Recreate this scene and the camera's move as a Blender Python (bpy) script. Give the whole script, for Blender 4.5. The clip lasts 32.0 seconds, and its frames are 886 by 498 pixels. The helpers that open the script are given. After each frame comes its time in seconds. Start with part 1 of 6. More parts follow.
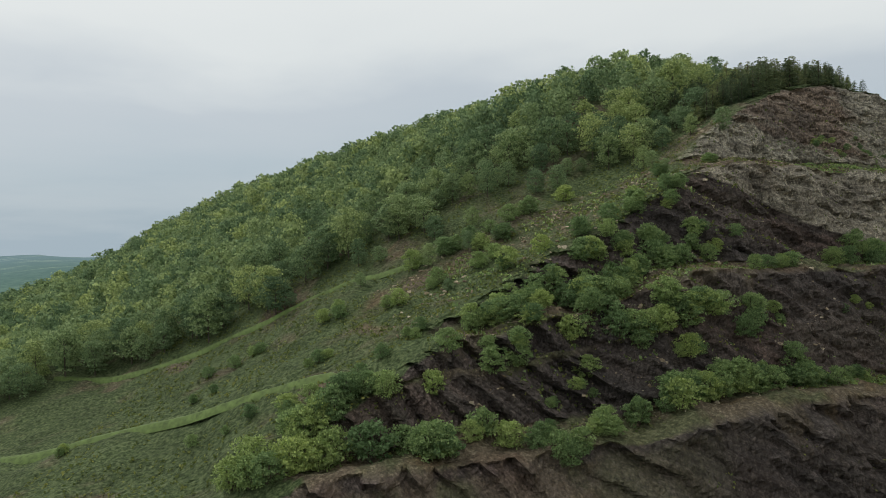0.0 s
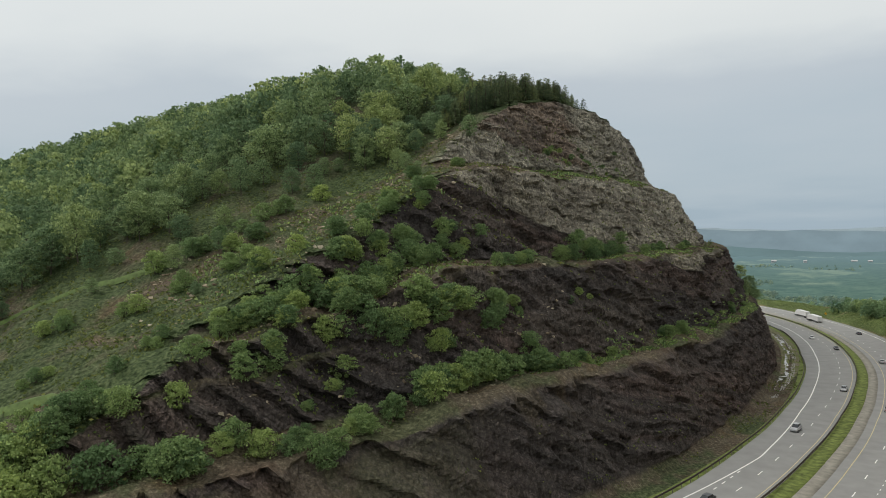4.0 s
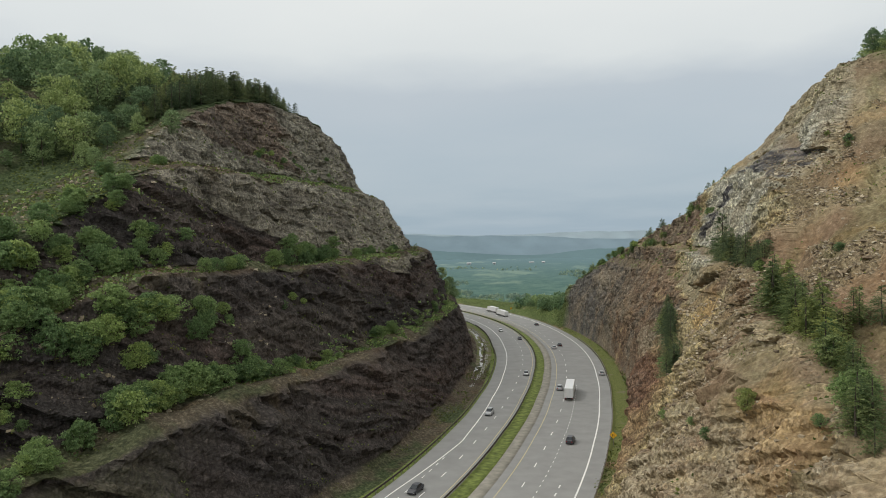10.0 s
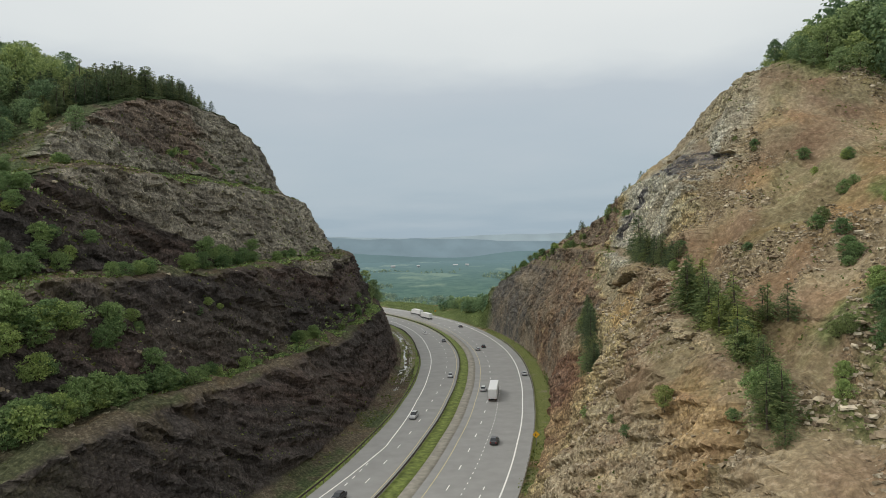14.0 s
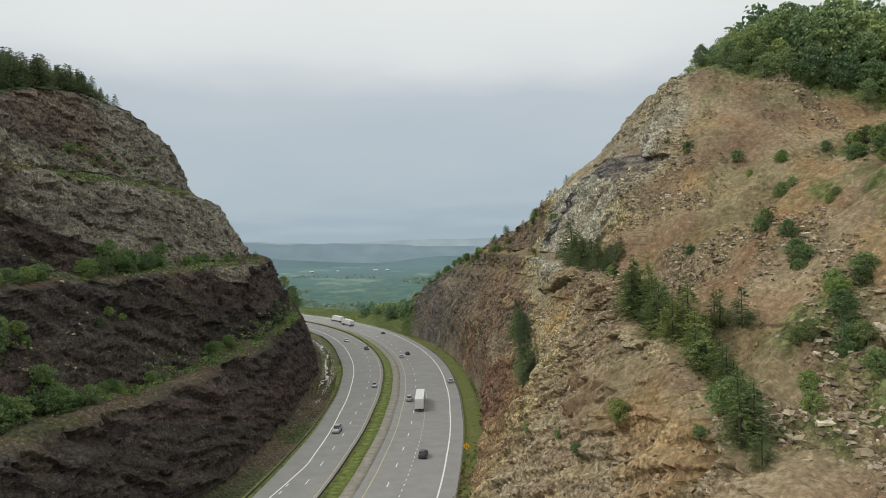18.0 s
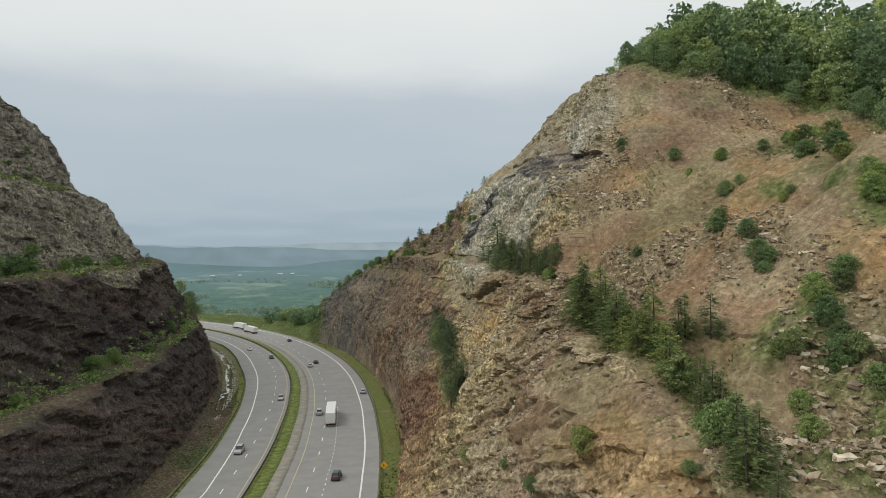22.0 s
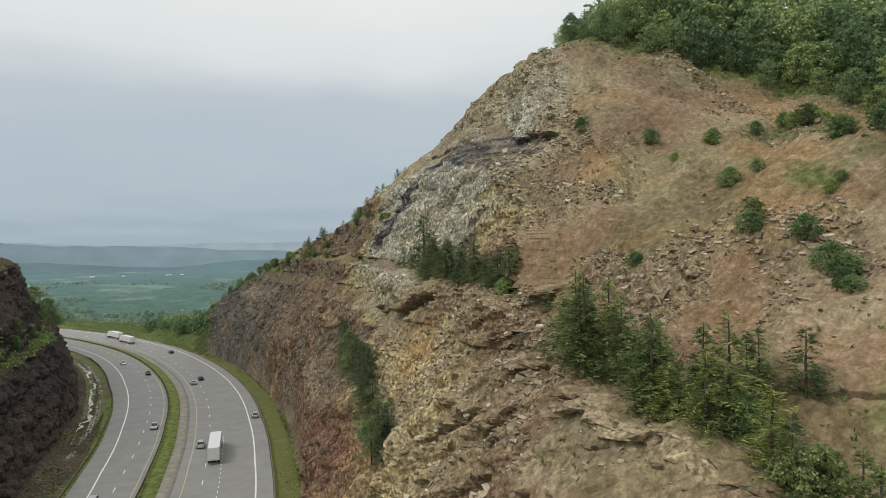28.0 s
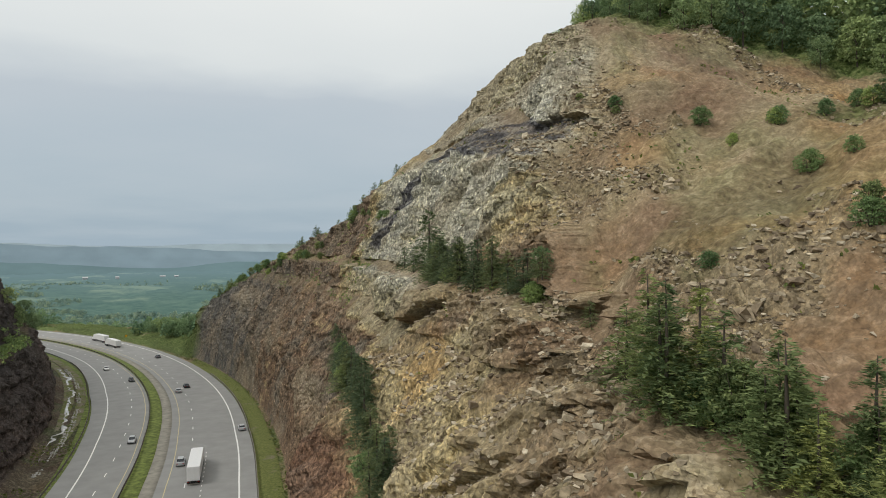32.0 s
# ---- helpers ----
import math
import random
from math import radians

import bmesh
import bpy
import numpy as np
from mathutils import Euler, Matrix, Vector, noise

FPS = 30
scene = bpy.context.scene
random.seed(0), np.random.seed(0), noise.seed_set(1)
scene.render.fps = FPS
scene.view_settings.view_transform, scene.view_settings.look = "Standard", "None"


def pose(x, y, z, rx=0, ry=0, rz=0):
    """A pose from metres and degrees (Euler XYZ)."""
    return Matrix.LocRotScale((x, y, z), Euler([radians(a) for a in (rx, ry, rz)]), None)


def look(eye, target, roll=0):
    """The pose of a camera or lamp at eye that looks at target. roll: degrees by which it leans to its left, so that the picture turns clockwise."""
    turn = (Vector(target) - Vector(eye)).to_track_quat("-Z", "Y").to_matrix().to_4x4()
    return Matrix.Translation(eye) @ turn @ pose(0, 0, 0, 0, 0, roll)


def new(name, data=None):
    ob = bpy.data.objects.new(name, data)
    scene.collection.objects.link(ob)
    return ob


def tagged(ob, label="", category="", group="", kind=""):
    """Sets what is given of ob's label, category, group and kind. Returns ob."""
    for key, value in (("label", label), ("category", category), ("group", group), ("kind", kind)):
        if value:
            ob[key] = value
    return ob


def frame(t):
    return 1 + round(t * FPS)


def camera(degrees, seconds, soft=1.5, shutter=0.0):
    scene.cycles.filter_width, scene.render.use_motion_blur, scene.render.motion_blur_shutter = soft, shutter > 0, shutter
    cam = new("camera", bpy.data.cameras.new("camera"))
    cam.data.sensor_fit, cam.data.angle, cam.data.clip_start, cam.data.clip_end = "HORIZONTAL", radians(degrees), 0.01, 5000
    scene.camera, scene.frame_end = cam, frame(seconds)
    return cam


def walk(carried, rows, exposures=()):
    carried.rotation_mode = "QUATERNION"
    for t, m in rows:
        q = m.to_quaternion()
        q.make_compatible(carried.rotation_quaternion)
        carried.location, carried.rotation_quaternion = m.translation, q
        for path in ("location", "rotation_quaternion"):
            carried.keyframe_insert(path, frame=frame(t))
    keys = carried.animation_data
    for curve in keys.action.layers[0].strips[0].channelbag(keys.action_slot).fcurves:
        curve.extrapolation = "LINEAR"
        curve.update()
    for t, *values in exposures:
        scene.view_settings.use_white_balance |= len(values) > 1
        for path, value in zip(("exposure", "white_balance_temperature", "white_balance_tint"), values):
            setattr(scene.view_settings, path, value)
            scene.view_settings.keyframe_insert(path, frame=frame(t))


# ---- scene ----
# ---- camera ----
cam = camera(66.0, 32.0, soft=0.5)


def view(x, y, z, yaw, pitch, roll):
    """A pose from a place, a turn to the left of +y, a tilt upwards and a roll, in degrees."""
    a, b = radians(yaw), radians(pitch)
    way = Vector((-math.sin(a) * math.cos(b), math.cos(a) * math.cos(b), math.sin(b)))
    return look((x, y, z), Vector((x, y, z)) + way * 10, roll)


PATH = [
    (0.0, 0.81, -4.76, 50.44, 49.21, -1.07, -0.85),
    (0.5, 0.72, -4.29, 50.32, 46.38, -1.06, -0.92),
    (1.0, 0.63, -3.82, 50.21, 43.31, -1.06, -0.94),
    (1.5, 0.58, -3.37, 50.12, 40.33, -1.07, -0.99),
    (2.0, 0.55, -2.99, 50.05, 37.72, -1.09, -1.04),
    (2.5, 0.50, -2.70, 50.01, 35.34, -1.12, -1.04),
    (3.0, 0.47, -2.51, 50.00, 33.41, -1.16, -1.07),
    (3.5, 0.46, -2.41, 50.02, 31.39, -1.21, -1.02),
    (5.5, 0.60, -2.32, 50.03, 23.73, -1.36, -1.11),
    (6.0, 0.60, -2.23, 49.96, 21.72, -1.40, -1.14),
    (6.5, 0.56, -2.04, 49.86, 19.91, -1.38, -1.17),
    (7.0, 0.53, -1.87, 49.76, 17.76, -1.34, -1.15),
    (7.5, 0.44, -1.70, 49.61, 15.50, -1.31, -1.22),
    (8.0, 0.28, -1.59, 49.55, 13.21, -1.29, -1.15),
    (8.5, 0.14, -1.51, 49.64, 11.44, -1.28, -1.09),
    (9.0, 0.09, -1.38, 49.70, 9.32, -1.28, -1.09),
    (9.5, 0.11, -1.17, 49.72, 7.24, -1.25, -1.10),
    (10.0, 0.12, -0.94, 49.66, 5.72, -1.21, -1.09),
    (10.5, 0.14, -0.70, 49.56, 4.78, -1.17, -1.13),
    (11.0, 0.18, -0.50, 49.49, 4.07, -1.15, -1.10),
    (11.5, 0.22, -0.35, 49.47, 3.42, -1.14, -1.13),
    (12.0, 0.24, -0.17, 49.44, 2.48, -1.13, -1.13),
    (12.5, 0.24, 0.06, 49.42, 1.27, -1.11, -1.18),
    (13.0, 0.22, 0.22, 49.43, 0.08, -1.11, -1.21),
    (13.5, 0.24, 0.33, 49.44, -0.29, -1.10, -1.23),
    (14.0, 0.24, 0.57, 49.43, -0.65, -1.09, -1.25),
    (14.5, 0.16, 1.09, 49.40, -1.11, -1.07, -1.26),
    (16.5, -0.43, 4.66, 49.37, -1.11, -0.91, -1.25),
    (17.0, -0.59, 5.66, 49.30, -0.99, -0.86, -1.26),
    (17.5, -0.77, 6.77, 49.18, -3.90, -0.82, -1.15),
    (18.0, -1.08, 7.99, 49.12, -7.38, -0.80, -1.19),
    (18.5, -1.31, 9.16, 49.05, -8.68, -0.78, -1.16),
    (19.0, -1.50, 10.38, 48.99, -9.85, -0.76, -1.14),
    (19.5, -1.56, 11.67, 48.88, -10.44, -0.73, -1.04),
    (20.0, -1.60, 13.18, 48.78, -13.63, -0.69, -1.00),
    (20.5, -1.66, 14.75, 48.74, -15.22, -0.68, -0.98),
    (21.0, -1.71, 16.23, 48.71, -15.22, -0.67, -1.00),
    (21.5, -1.67, 17.80, 48.70, -15.11, -0.65, -0.97),
    (22.0, -1.55, 19.50, 48.68, -15.18, -0.62, -0.92),
    (22.5, -1.41, 21.36, 48.69, -17.22, -0.63, -0.86),
    (23.0, -1.21, 23.32, 48.74, -17.89, -0.63, -0.88),
    (23.5, -0.91, 25.33, 48.73, -17.86, -0.63, -0.82),
    (24.0, -0.51, 27.42, 48.73, -17.82, -0.63, -0.83),
    (24.5, -0.05, 29.63, 48.73, -19.23, -0.62, -0.76),
    (25.0, 0.43, 31.85, 48.75, -20.56, -0.60, -0.73),
    (25.5, 0.88, 34.04, 48.78, -21.34, -0.59, -0.61),
    (27.5, 2.45, 42.61, 48.70, -23.15, -0.61, -0.45),
    (28.0, 2.97, 44.63, 48.69, -23.58, -0.61, -0.41),
    (28.5, 3.52, 46.54, 48.67, -23.71, -0.62, -0.39),
    (29.0, 4.02, 48.26, 48.65, -23.72, -0.61, -0.34),
    (29.5, 4.50, 49.81, 48.60, -23.88, -0.59, -0.25),
    (30.0, 4.97, 51.38, 48.55, -23.98, -0.59, -0.24),
    (30.5, 5.43, 52.97, 48.46, -24.05, -0.55, -0.21),
    (31.0, 5.87, 54.57, 48.37, -24.02, -0.50, -0.23),
    (31.5, 6.34, 56.14, 48.27, -23.98, -0.46, -0.16),
    (32.0, 6.81, 57.66, 48.18, -23.93, -0.41, -0.08),
]
walk(cam, [(t, view(*row)) for t, *row in PATH])

# ---- light: an overcast sky ----
world = bpy.data.worlds.new("overcast_sky")
scene.world = world
world.use_nodes = True
SUN_UP, SUN_AZ = radians(45), radians(260)


def build_world():
    nt = world.node_tree
    nt.nodes.clear()
    N = nt.nodes.new
    out, bg = N("ShaderNodeOutputWorld"), N("ShaderNodeBackground")
    sky = N("ShaderNodeTexSky")
    sky.sky_type, sky.sun_disc = "NISHITA", False
    sky.sun_elevation, sky.sun_rotation = SUN_UP, SUN_AZ
    sky.air_density, sky.dust_density, sky.ozone_density = 1.0, 3.0, 1.0
    co = N("ShaderNodeTexCoord")
    sep = N("ShaderNodeSeparateXYZ")
    nt.links.new(co.outputs["Generated"], sep.inputs[0])
    # flat cloud layers: the direction is projected onto a plane overhead
    up = N("ShaderNodeMath"); up.operation = "ADD"; up.inputs[1].default_value = 0.10
    nt.links.new(sep.outputs["Z"], up.inputs[0])
    mx = N("ShaderNodeMath"); mx.operation = "MAXIMUM"; mx.inputs[1].default_value = 0.05
    nt.links.new(up.outputs[0], mx.inputs[0])
    div = N("ShaderNodeVectorMath"); div.operation = "DIVIDE"
    comb = N("ShaderNodeCombineXYZ")
    for i in range(3):
        nt.links.new(mx.outputs[0], comb.inputs[i])
    nt.links.new(co.outputs["Generated"], div.inputs[0])
    nt.links.new(comb.outputs[0], div.inputs[1])
    noise1 = N("ShaderNodeTexNoise")
    noise1.inputs["Scale"].default_value, noise1.inputs["Detail"].default_value = 0.55, 5
    noise1.inputs["Roughness"].default_value = 0.5
    nt.links.new(div.outputs[0], noise1.inputs["Vector"])
    # cloud brightness with height above the horizon
    ramp = N("ShaderNodeValToRGB")
    el = ramp.color_ramp.elements
    el[0].position, el[0].color = 0.0, (0.36, 0.45, 0.52, 1)
    el[1].position, el[1].color = 1.0, (0.95, 0.95, 0.92, 1)
    for pos, col in ((0.06, (0.42, 0.50, 0.56, 1)), (0.20, (0.50, 0.555, 0.60, 1)), (0.27, (0.70, 0.735, 0.735, 1)), (0.42, (0.84, 0.855, 0.83, 1))):
        e = el.new(pos)
        e.color = col
    add = N("ShaderNodeMath"); add.operation = "MULTIPLY_ADD"
    add.inputs[1].default_value = 0.24
    nt.links.new(noise1.outputs["Fac"], add.inputs[0])
    sub = N("ShaderNodeMath"); sub.operation = "SUBTRACT"; sub.inputs[1].default_value = 0.12
    nt.links.new(sep.outputs["Z"], sub.inputs[0])
    nt.links.new(sub.outputs[0], add.inputs[2])
    nt.links.new(add.outputs[0], ramp.inputs[0])
    mix = N("ShaderNodeMix"); mix.data_type = "RGBA"
    mix.inputs["Factor"].default_value = 0.93
    boost = N("ShaderNodeVectorMath"); boost.operation = "SCALE"; boost.inputs["Scale"].default_value = 0.10
    nt.links.new(sky.outputs[0], boost.inputs[0])
    nt.links.new(boost.outputs[0], mix.inputs["A"])
    nt.links.new(ramp.outputs[0], mix.inputs["B"])
    nt.links.new(mix.outputs["Result"], bg.inputs["Color"])
    bg.inputs["Strength"].default_value = 1.0
    nt.links.new(bg.outputs[0], out.inputs["Surface"])


build_world()
sun_data = bpy.data.lights.new("sun", "SUN")
sun_data.energy, sun_data.angle, sun_data.color = 1.5, radians(30), (1.0, 0.96, 0.90)
sun = new("sun", sun_data)
# the brightest part of the cloud lies over the western hill
sun.matrix_world = look((0, 0, 300), Vector((0, 0, 300)) + Vector((0.85, 0.15, -0.85)))
scene.view_settings.exposure = 0.08

# ---- numbers of the plan ----
CX, CY, R0 = -487.6, 281.8, 500.2          # the road's curve: centre and radius
rng = np.random.default_rng(7)


def polar(x, y):
    """Metres along the road and to its right, for a place."""
    return np.arctan2(y - CY, x - CX) * R0, np.hypot(x - CX, y - CY) - R0


def place(s, d):
    a = np.asarray(s) / R0
    r = R0 + np.asarray(d)
    return CX + r * np.cos(a), CY + r * np.sin(a)


BEND_S = [-430, -260, -200, -155, -117, -75, -35, 0, 30, 60, 140, 420]
BEND_D = [7.0, 6.0, 4.3, 2.0, -0.3, -1.9, -2.2, -1.6, -1.2, -1.0, 0.0, 0.0]


def lane(s, d):
    """As place(), along the road, which strays a little from the circle."""
    return place(s, np.asarray(d) + np.interp(s, BEND_S, BEND_D))


def road_z(s):
    return -0.02 * (np.clip(s, -300, 400) + 118)


# ---- noise on arrays ----
def hash01(*cells, seed=0):
    mask = np.uint64(0xFFFFFFFF)
    h = np.full(np.shape(cells[0]), (seed * 7919 + 374761393) & 0xFFFFFFFF, dtype=np.uint64)
    for c, k in zip(cells, (668265263, 2246822519, 3266489917)):
        h = ((h ^ (np.asarray(c).astype(np.int64).astype(np.uint64) & mask)) * np.uint64(k)) & mask
        h = h ^ (h >> np.uint64(15))
    h = (h * np.uint64(2654435761)) & mask
    h = h ^ (h >> np.uint64(13))
    return h.astype(float) / 4294967295.0


def vnoise(x, y, z=None, seed=0):
    """Smooth value noise, -1 to 1."""
    p = [np.asarray(x, float), np.asarray(y, float)] + ([np.asarray(z, float)] if z is not None else [])
    p = np.broadcast_arrays(*p)
    i = [np.floor(q) for q in p]
    f = [q - j for q, j in zip(p, i)]
    f = [t * t * (3 - 2 * t) for t in f]
    total = 0
    for corner in range(1 << len(p)):
        w, cells = 1.0, []
        for k in range(len(p)):
            b = corner >> k & 1
            cells.append(i[k] + b)
            w = w * (f[k] if b else 1 - f[k])
        total = total + w * hash01(*cells, seed=seed)
    return total * 2 - 1


def fbm(x, y, z=None, octaves=4, seed=0, gain=0.5):
    total, amp, k = 0, 1.0, 1.0
    for o in range(octaves):
        total = total + amp * vnoise(x * k, y * k, None if z is None else z * k, seed + o)
        amp, k = amp * gain, k * 2.03
    return total


# ---- the lie of the land ----
WEST_V = [-3000, -900, -600, -400, -250, -160, -100, -40, 0, 30, 53, 90, 120, 140, 165, 207, 235, 290, 420, 3000]
WEST_Z = [-92, -80, -45, -15, 28, 70, 97, 99.5, 99.5, 96, 87, 68, 55, 46, 33, 12, 5, 0, -6, -30]
EAST_V = [-3000, -900, -600, -400, -300, -198, -137, -80, -45, -15, 15, 40, 52, 64, 77, 90, 105, 119, 135, 150, 190, 240, 300, 450, 3000]
EAST_Z = [-92, -80, -45, -18, 0, 26, 36, 43, 53, 69, 74, 71, 66, 58.5, 52, 47.5, 45.8, 44, 42, 39.5, 30, 10, 0, -8, -30]


def ridge_v(x, y):
    """Metres from the crest line west of the road, positive on the near flank."""
    return 243 - 0.105 * (x + 100) - y


def natural(x, y):
    """Height of the uncut hill."""
    x, y = np.asarray(x, float), np.asarray(y, float)
    vw = ridge_v(x, y)
    ve = 190 - 0.1 * (x - 60) - y
    zw = np.interp(vw, WEST_V, WEST_Z)
    far = np.clip((-x - 120) / 800, 0, 1)
    zw = zw + 13.5 * np.clip((-x - 112) / 40, 0, 1) * np.interp(vw, [-250, -120, 70, 150], [0, 1, 1, 0])
    zw = zw - far * np.clip(zw + 20, 0, None) * 0.28
    zw = zw - np.clip((-x - 540) / 260, 0, 1) * 0.75 * np.clip(zw + 60, 0, None)
    ze = np.interp(ve, EAST_V, EAST_Z) + (0.6 * np.clip(x - 45, -10, 21) + 0.12 * np.clip(x - 70, 0, 60)) * np.interp(ve, [-700, -250, 200, 300], [0, 1, 1, 0])
    t = np.clip((x + 25) / 50, 0, 1)
    z = zw * (1 - t) + ze * t
    rough = np.interp(np.abs(vw), [0, 300, 900], [1, 1, 2.0])
    return z + rough * (fbm(x / 60, y / 60, seed=3, octaves=4) * 2.6)


# cross-section of the cut, metres from the middle of the road and above the camera's level datum
LEFT_D = [0, 17.6, 26.5, 29.0, 37.3, 42.0, 51.8, 60.5, 73.5, 84.5, 100.0, 115.0, 160.0]
LEFT_Z = [-0.6, -0.6, -0.2, 1.0, 19.6, 20.3, 42.0, 43.2, 67.0, 69.8, 104.0, 122.0, 150.0]
RIGHT_D = [0, 22.5, 28.2, 29.5, 32.4, 38.0, 41.3, 44.8, 46.8, 50.3, 52.2, 55.8, 57.5, 62.0, 64.5, 70.0, 75.0, 88.0, 140.0]
RIGHT_Z = [-0.4, -0.4, 0.3, 3.0, 16.5, 27.5, 34.0, 38.0, 43.0, 44.4, 49.0, 60.0, 61.5, 63.0, 64.5, 74.0, 85.0, 104.0, 150.0]
# how far the foot of the western cut comes towards the road
SINK_S, SINK_HIGH, SINK_LOW = [-260, -222, -208, -199, -187, -175], [11.0, 8.6, 5.2, 2.6, 0.3, 0.0], [6.0, 4.0, 2.6, 1.2, 0.2, 0.0]
FOOT_S = [-430, -260, -200, -158, -133, -103, -65, -30, 0, 42, 100]
FOOT_D = [6.0, 7.0, 8.0, 8.2, 6.2, 4.4, 2.2, 0.0, -1.2, -2.5, -1.0]
# how far the foot of the eastern cut draws back from the road at its near end
BACK_S = [-260, -215, -204, -198, -186, -168, -160, -150, -138, -130, 0]
BACK_D = [26.0, 21.0, 17.5, 14.0, 8.8, 7.5, 6.5, 5.0, 0.8, 0.0, 0.0]


# edge of the wood on the eastern hilltop
EAST_WOOD_Y = [30, 65, 80, 90, 100, 114, 124, 131, 137, 150, 160, 190, 230]
EAST_WOOD_X = [60, 65, 69, 80, 91, 96, 92, 88, 80, 75, 82, 92, 99]


# ---- small builders ----
def mesh_of(name, verts, faces, mats=(), smooth=False, attrs=None):
    """A mesh from arrays of places and of equal-sided faces."""
    me = bpy.data.meshes.new(name)
    verts, faces = np.asarray(verts, np.float32), np.asarray(faces, np.int32)
    n = faces.shape[1]
    me.vertices.add(len(verts))
    me.vertices.foreach_set("co", verts.ravel())
    me.loops.add(faces.size)
    me.loops.foreach_set("vertex_index", faces.ravel())
    me.polygons.add(len(faces))
    me.polygons.foreach_set("loop_start", np.arange(0, faces.size, n, dtype=np.int32))
    me.polygons.foreach_set("use_smooth", np.full(len(faces), bool(smooth)))
    for m in mats:
        me.materials.append(m)
    for key, val in (attrs or {}).items():
        a = me.attributes.new(key, "FLOAT", "POINT")
        a.data.foreach_set("value", np.asarray(val, np.float32).ravel())
    me.update(calc_edges=True)
    return me


def grid_faces(rows, cols):
    i = np.arange(rows * cols).reshape(rows, cols)
    return np.stack([i[:-1, :-1], i[:-1, 1:], i[1:, 1:], i[1:, :-1]], -1).reshape(-1, 4)


def thing(name, label, category, group="", kind=""):
    return tagged(new(name), label, category, group, kind)


def part(name, me, parent, label=""):
    ob = new(name, me)
    ob.parent = parent
    if label:
        ob["label"] = label
    return ob


# ---- materials ----
def material(name, rough=0.9, metal=0.0, spec=0.25):
    m = bpy.data.materials.new(name)
    m.use_nodes = True
    b = m.node_tree.nodes["Principled BSDF"]
    b.inputs["Roughness"].default_value, b.inputs["Metallic"].default_value = rough, metal
    b.inputs["Specular IOR Level"].default_value = spec
    return m, m.node_tree, b


def node(nt, kind, **inputs):
    n = nt.nodes.new("ShaderNode" + kind)
    for k, v in inputs.items():
        n.inputs[k].default_value = v
    return n


def ramp_of(nt, fac, stops):
    r = nt.nodes.new("ShaderNodeValToRGB")
    el = r.color_ramp.elements
    while len(el) < len(stops):
        el.new(0.5)
    for e, (p, c) in zip(el, stops):
        e.position, e.color = p, (*c, 1)
    nt.links.new(fac, r.inputs[0])
    return r.outputs[0]


def blend(nt, fac, a, b, how="MIX"):
    m = nt.nodes.new("ShaderNodeMix")
    m.data_type, m.blend_type = "RGBA", how
    for val, key in ((fac, "Factor"), (a, "A"), (b, "B")):
        if isinstance(val, (int, float)):
            m.inputs[key].default_value = val
        elif isinstance(val, tuple):
            m.inputs[key].default_value = (*val, 1)
        else:
            nt.links.new(val, m.inputs[key])
    return m.outputs["Result"]


def noise_of(nt, scale, detail=4, rough=0.55, vec=None, stretch=None):
    if vec is None:
        vec = nt.nodes.new("ShaderNodeNewGeometry").outputs["Position"]
    if stretch:
        mp = nt.nodes.new("ShaderNodeMapping")
        mp.inputs["Scale"].default_value = stretch
        nt.links.new(vec, mp.inputs["Vector"])
        vec = mp.outputs[0]
    n = node(nt, "TexNoise", Scale=scale, Detail=detail, Roughness=rough)
    nt.links.new(vec, n.inputs["Vector"])
    return n.outputs["Fac"]


def attr(nt, name):
    a = nt.nodes.new("ShaderNodeAttribute")
    a.attribute_name = name
    return a.outputs["Fac"]


def bump(nt, bsdf, height, strength=0.5, distance=0.3):
    b = node(nt, "Bump", Strength=strength, Distance=distance)
    nt.links.new(height, b.inputs["Height"])
    nt.links.new(b.outputs[0], bsdf.inputs["Normal"])


def voronoi_of(nt, scale, feature="F1", stretch=None, bend=None):
    vec = nt.nodes.new("ShaderNodeNewGeometry").outputs["Position"]
    if bend is not None:
        wob = node(nt, "TexNoise", Scale=bend[0], Detail=1)
        nt.links.new(vec, wob.inputs["Vector"])
        mad = nt.nodes.new("ShaderNodeVectorMath")
        mad.operation = "MULTIPLY_ADD"
        mad.inputs[1].default_value = (bend[1],) * 3
        nt.links.new(wob.outputs["Color"], mad.inputs[0])
        nt.links.new(vec, mad.inputs[2])
        vec = mad.outputs[0]
    if stretch:
        mp = nt.nodes.new("ShaderNodeMapping")
        mp.inputs["Scale"].default_value = stretch
        nt.links.new(vec, mp.inputs["Vector"])
        vec = mp.outputs[0]
    n = nt.nodes.new("ShaderNodeTexVoronoi")
    n.feature = feature
    n.inputs["Scale"].default_value = scale
    nt.links.new(vec, n.inputs["Vector"])
    return n


